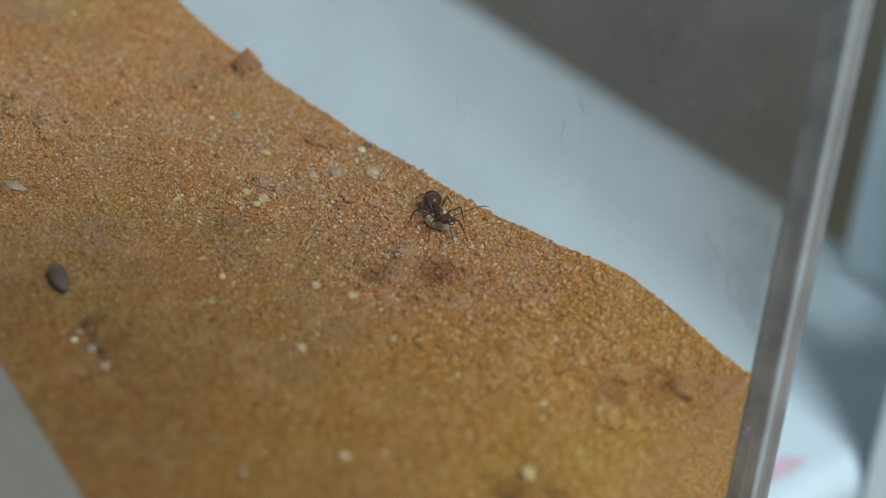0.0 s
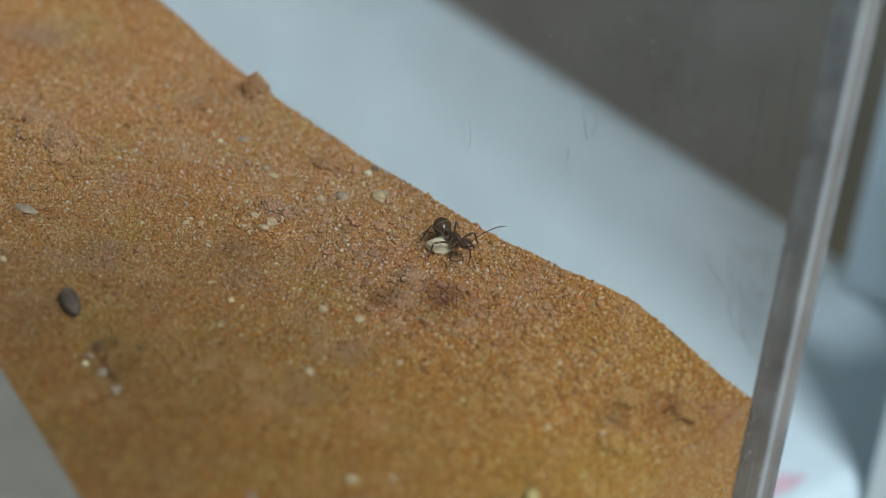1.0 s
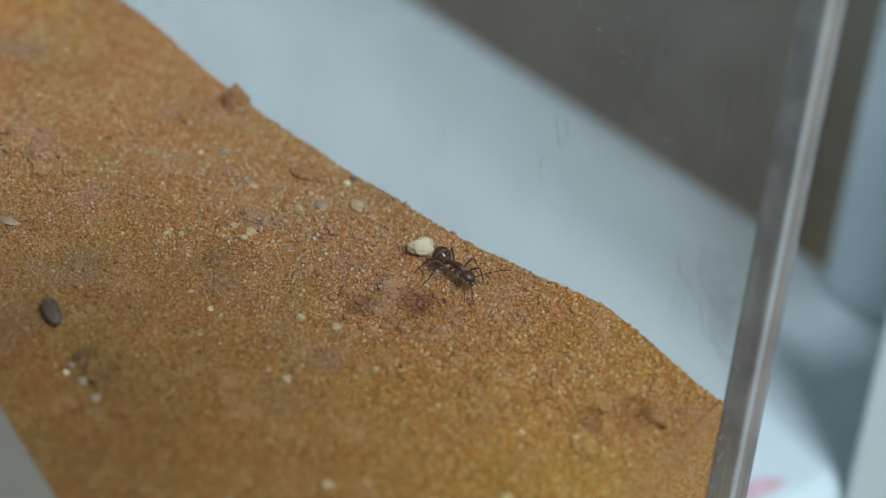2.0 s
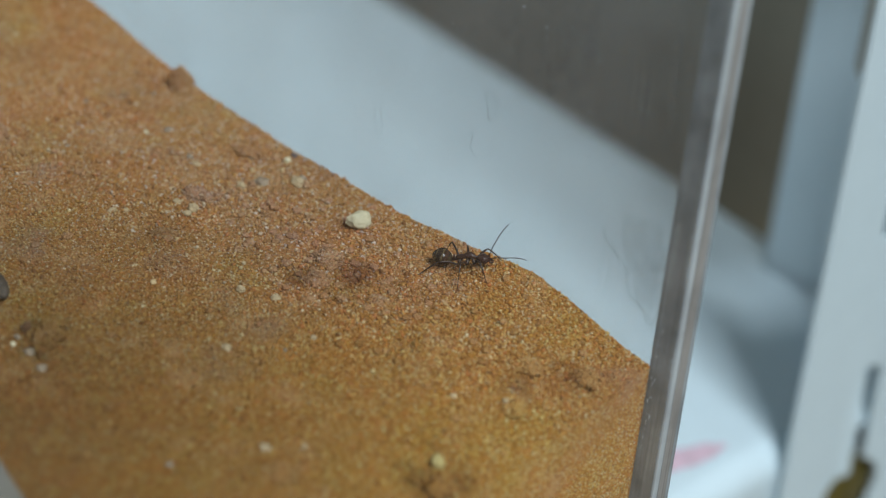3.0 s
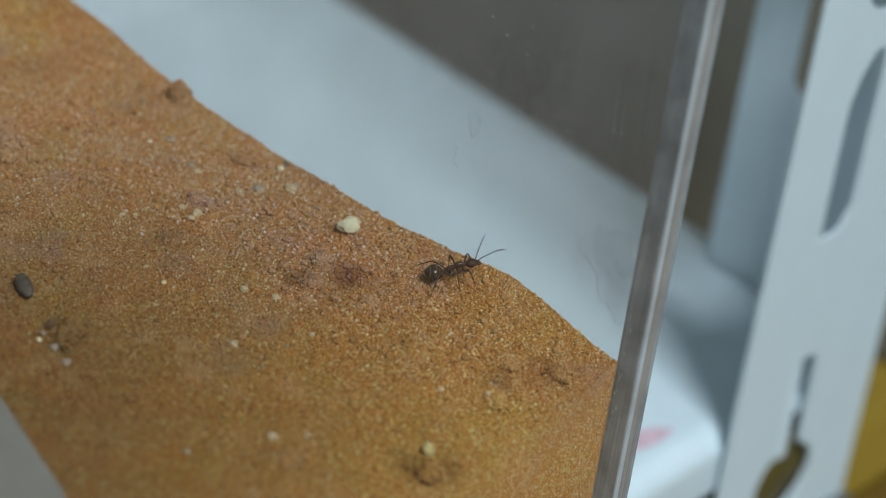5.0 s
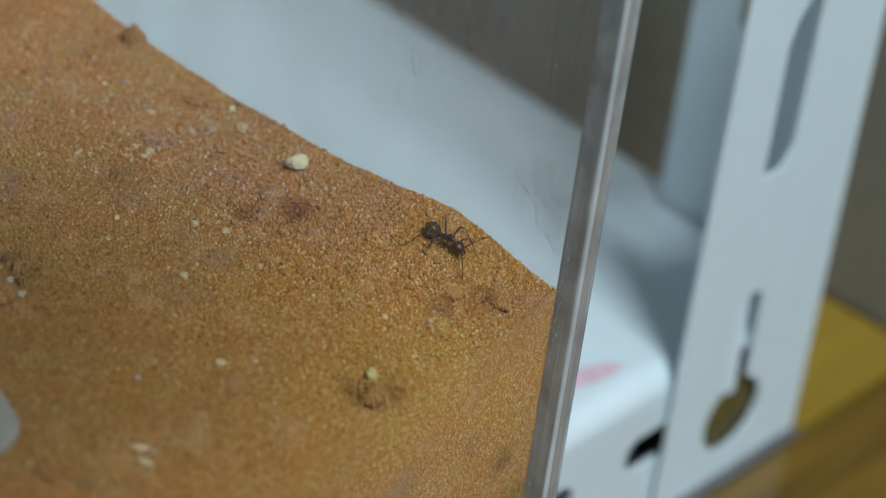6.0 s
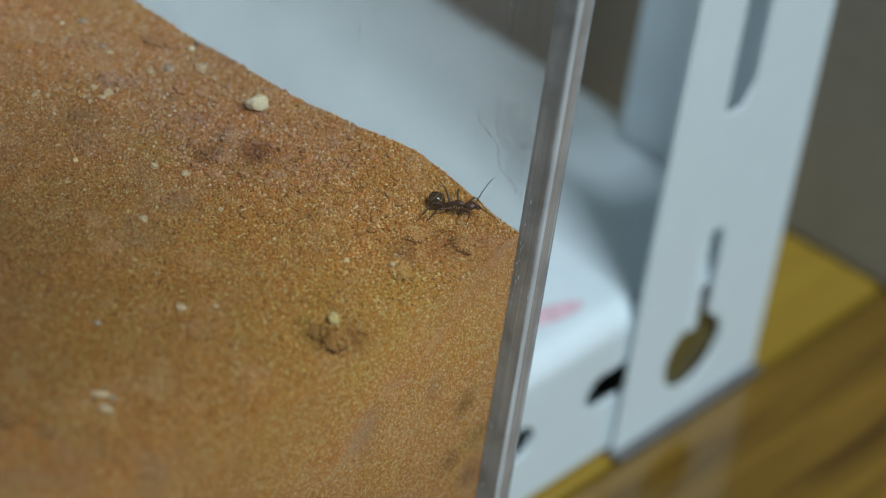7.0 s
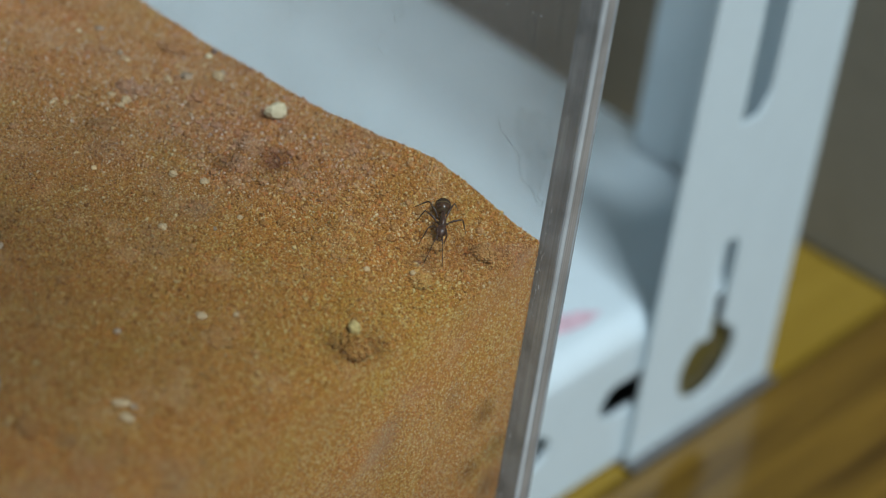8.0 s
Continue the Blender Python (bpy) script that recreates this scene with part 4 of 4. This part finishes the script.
# ---- motion ----
# seconds; place under the body's middle in cm; heading, nose-up pitch and roll; then the head's nod and turn, the gaster's lift and turn, in degrees
ANT_ROWS = [
    (0, -4.834, -0.851, 0.069, -29.8, 0.1, 3.7, -10.5, 26.5, 6.8, -2.3),
    (0.5, -4.723, -0.920, 0.089, -29.1, 1.0, 5.7, -18.8, 24.2, 3.7, -2.2),
    (1, -4.651, -0.818, 0.119, -14.2, 5.4, 9.5, -1.4, 14.1, 19.2, -3.0),
    (1.2, -4.670, -0.905, 0.109, -8.4, 6.1, 6.6, 2.1, 29.6, 23.3, -4.1),
    (2.3, -3.760, -0.850, 0.067, -7.5, -0.4, 3.3, 25.6, -2.8, 11.7, -0.1),
    (2.5, -3.523, -0.740, -0.000, 1.3, 4.8, -0.7, 18.3, 2.2, 17.2, 1.6),
    (3, -3.022, -0.518, 0.164, 28.1, 11.1, -0.8, 10.3, 11.4, 16.5, -1.3),
    (3.5, -2.902, -0.441, 0.260, 38.2, 20.7, 4.2, -3.5, 14.4, 28.2, 0.1),
    (4, -2.689, -0.492, 0.317, 36.0, 17.5, 3.5, 9.5, 11.0, 31.4, -0.3),
    (4.5, -3.155, -0.382, 0.070, 62.0, 10.7, -3.4, -7.5, 12.9, 15.4, 1.3),
    (4.7, -3.026, -0.490, 0.208, 65.9, 17.1, -2.7, -5.6, 6.4, 20.4, -0.5),
    (5.8, -1.949, -0.704, 0.258, 1.7, 1.6, 2.3, 28.0, 0.6, 15.3, 0.1),
    (6, -1.691, -0.707, 0.155, -2.0, 4.0, 3.2, 28.3, -0.8, 23.4, -1.2),
    (6.2, -1.587, -0.776, 0.180, -12.6, -7.5, -0.2, 23.1, 3.0, 12.8, -3.2),
    (6.5, -1.019, -0.609, 0.053, 10.6, 2.2, 13.0, 6.9, 11.4, 33.7, -1.3),
    (7, -0.903, -0.490, 0.031, 24.0, 12.2, 2.7, 3.6, 8.0, 54.1, -0.2),
    (7.5, -0.979, -0.511, 0.032, -3.7, 11.6, 1.1, -4.5, -4.8, 21.8, -0.5),
    (7.7, -1.166, -0.750, 0.115, -31.1, -4.3, -0.3, 5.4, -1.4, -6.6, 1.2),
    (8, -1.109, -1.060, 0.097, -49.7, -6.4, -3.8, 25.1, -6.3, 7.3, 2.0),
]
# legs: seconds; swing, lift and knee bend in degrees, for the front left, front right, middle left, middle right, hind left and hind right one
LEG_ROWS = [
    (0, 50, -16, -9, 38, -8, 4, 99, -5, 19, 107, -3, 11, 146, -11, -7, 164, 2, 2),
    (0.5, 28, -23, -3, 47, -7, 12, 109, -13, 10, 110, -5, 4, 143, 2, 19, 149, -2, 2),
    (1, 2, -26, 28, 52, -10, 6, 99, -21, 5, 100, -7, 6, 142, -9, 2, 154, 1, 13),
    (1.2, -5, -24, 24, 33, -19, -5, 112, -18, -5, 113, -7, 7, 137, 1, 14, 165, -3, 0),
    (2.3, 46, 8, 23, 47, 3, -1, 122, -8, -1, 92, 0, 0, 136, 2, 17, 152, -5, 7),
    (2.5, -7, 8, -7, 50, 6, -4, 120, 8, -4, 96, 11, 9, 139, 9, 5, 165, -2, -15),
    (3, 38, 5, 2, 48, -1, 1, 108, -5, -9, 93, 4, 4, 132, 10, 12, 154, -13, -28),
    (3.5, 44, -12, 15, 53, -19, -9, 118, -12, -2, 122, 1, -1, 144, 5, 9, 188, 4, -6),
    (4, 50, -15, 5, 58, -11, 26, 92, -10, 5, 144, 1, 10, 110, -17, -10, 167, -4, -6),
    (4.5, 89, 6, 0, 76, 4, -22, 100, -5, -19, 122, -3, -23, 112, 0, -17, 143, 17, 8),
    (4.7, 53, -11, 7, 78, -12, -11, 97, -7, 4, 92, -1, 0, 142, -7, -18, 139, 5, -2),
    (5.8, 63, -7, 10, 58, -4, 30, 113, 7, 19, 122, 5, 44, 164, 4, -4, 137, 2, 11),
    (6, 57, -11, 4, 25, 0, 51, 103, 6, -5, 109, 11, 21, 135, 17, -2, 134, 5, -2),
    (6.2, 66, -4, 15, 49, -4, 25, 99, 0, 24, 94, -8, 4, 155, 4, -9, 147, 1, 16),
    (6.5, -15, -16, 29, 9, 3, 31, 105, -7, -6, 133, 6, 5, 128, 5, -2, 140, 9, -5),
    (7, 45, -3, 4, 41, -15, 50, 104, 13, -3, 143, -3, -19, 124, 16, -11, 139, 16, 11),
    (7.5, 60, -7, 3, 8, -18, 39, 69, 3, 4, 105, -1, -1, 153, 20, -17, 128, 10, -6),
    (7.7, 69, -17, 1, 60, -8, 25, 115, -4, 11, 103, -6, 51, 158, 8, 4, 130, 1, 0),
    (8, 12, -15, 33, 51, -10, 5, 110, -10, 7, 121, -7, 9, 155, 0, 8, 133, 3, 11),
]
# antennae: seconds; swing outwards, lift and elbow bend in degrees, for the left and the right one
ANTENNA_ROWS = [
    (0, 60, 0, 3, 34, -22, 0),
    (0.5, 64, 23, 4, 34, -22, 0),
    (1, 54, 12, 6, 34, -22, 0),
    (1.2, 54, 28, -2, 34, -22, 0),
    (2.3, 45, 20, 0, 34, -22, 0),
    (2.5, 8, 27, 0, 34, -22, 0),
    (3, 45, 46, 5, 1, -8, -6),
    (3.5, 40, 36, 0, 10, -18, -13),
    (4, 35, 40, 1, 16, -25, -8),
    (4.5, 113, 24, -6, 18, 20, -1),
    (4.7, 60, 1, 2, 25, 34, 2),
    (5.8, 37, 13, 0, 34, -22, 0),
    (6, 43, 48, -3, 34, -22, 0),
    (6.2, 24, 33, 5, 34, -22, 0),
    (6.5, 65, 25, -6, 34, -22, 0),
    (7, 64, 11, 1, 34, -22, 0),
    (7.5, 51, 51, -3, 34, -22, 0),
    (7.7, 24, -30, 0, 20, -35, 0),
    (8, 14, -36, 0, 14, -38, 0),
]

# the cream pebble: seconds, place in cm, turn in degrees
PEBBLE_ROWS = [(0, -4.81, -0.82, 40), (0.5, -4.80, -0.84, 42), (1, -4.85, -0.88, 48), (1.2, -4.91, -0.88, 50), (1.6, -4.93, -0.73, 59), (2.3, -4.93, -0.72, 60), (8, -4.93, -0.72, 60)]


def bent(joint, angle):
    """A turn about a joint in the plane of a limb."""
    return Matrix.Translation(joint) @ pose(0, 0, 0, 0, angle, 0) @ Matrix.Translation(-joint)


def motions():
    walk(cam, [eye_row(*r) for r in PATH], EXPOSURES)
    walk(ant, [(r[0], pose(r[1] * CM, r[2] * CM, r[3] * CM, r[6], -r[5], r[4])) for r in ANT_ROWS])
    # the ant shoves the cream pebble a little as it stands over it
    walk(carried_pebble, [(t, pose(x * CM, y * CM, (sand_z(x, y) + 0.094) * CM, 0, 0, turn)) for t, x, y, turn in PEBBLE_ROWS])
    unit = MM * CM
    body, limbs, feelers = np.array(ANT_ROWS), np.array(LEG_ROWS), np.array(ANTENNA_ROWS)
    at = body[:, 0]
    gone = np.concatenate([[0], np.cumsum(np.hypot(np.diff(body[:, 1]), np.diff(body[:, 2])))])
    times = sorted({round(k * 0.1, 1) for k in range(81)})

    def mid(table, column, t):
        return float(np.interp(t, table[:, 0], table[:, column]))

    def head_pose(t):
        return pose(*[c * unit for c in HEAD_AT], 0, mid(body, 7, t), mid(body, 8, t))

    walk(head, [(t, head_pose(t)) for t in times])
    walk(gaster, [(t, pose(-1.8 * unit, 0, 1.7 * unit, 0, mid(body, 9, t), mid(body, 10, t))) for t in times])
    for n, (leg, tibia, tarsus, pair, side) in enumerate(legs):
        kx, kz = REACH[pair][:2]
        hx, hy, hz = HIPS[pair]
        tri = (pair == "middle") == (side > 0)
        rows, bends = [], []
        for t in times:
            # between the known stances a tripod gait, whose stride follows the distance gone
            apart = min(1.0, float(np.min(np.abs(at - t))) / 0.3)
            ph = 2 * math.pi * float(np.interp(t, at, gone)) / 0.45 + (0 if tri else math.pi)
            swing, lift = 16 * apart * math.sin(ph), 9 * apart * max(0.0, math.cos(ph))
            yaw, up, knee = (mid(limbs, 1 + 3 * n + k, t) for k in range(3))
            rows.append((t, pose(hx * unit, side * hy * unit, hz * unit, 0, -up - lift, side * (yaw - swing))))
            bends.append((t, bent(Vector((kx, 0, kz)) * unit, knee)))
        walk(leg, rows)
        walk(tibia, bends)
        walk(tarsus, bends)
    for n, (scape, funiculus, side) in enumerate(antennae):
        rows, bends = [], []
        for t in times:
            out, up, elbow = (mid(feelers, 1 + 3 * n + k, t) for k in range(3))
            rows.append((t, head_pose(t) @ pose(1.7 * unit, side * 0.35 * unit, 0.25 * unit, 0, -up, side * out)))
            bends.append((t, bent(Vector((2.3, 0, 0.75)) * unit, elbow)))
        walk(scape, rows)
        walk(funiculus, bends)


motions()
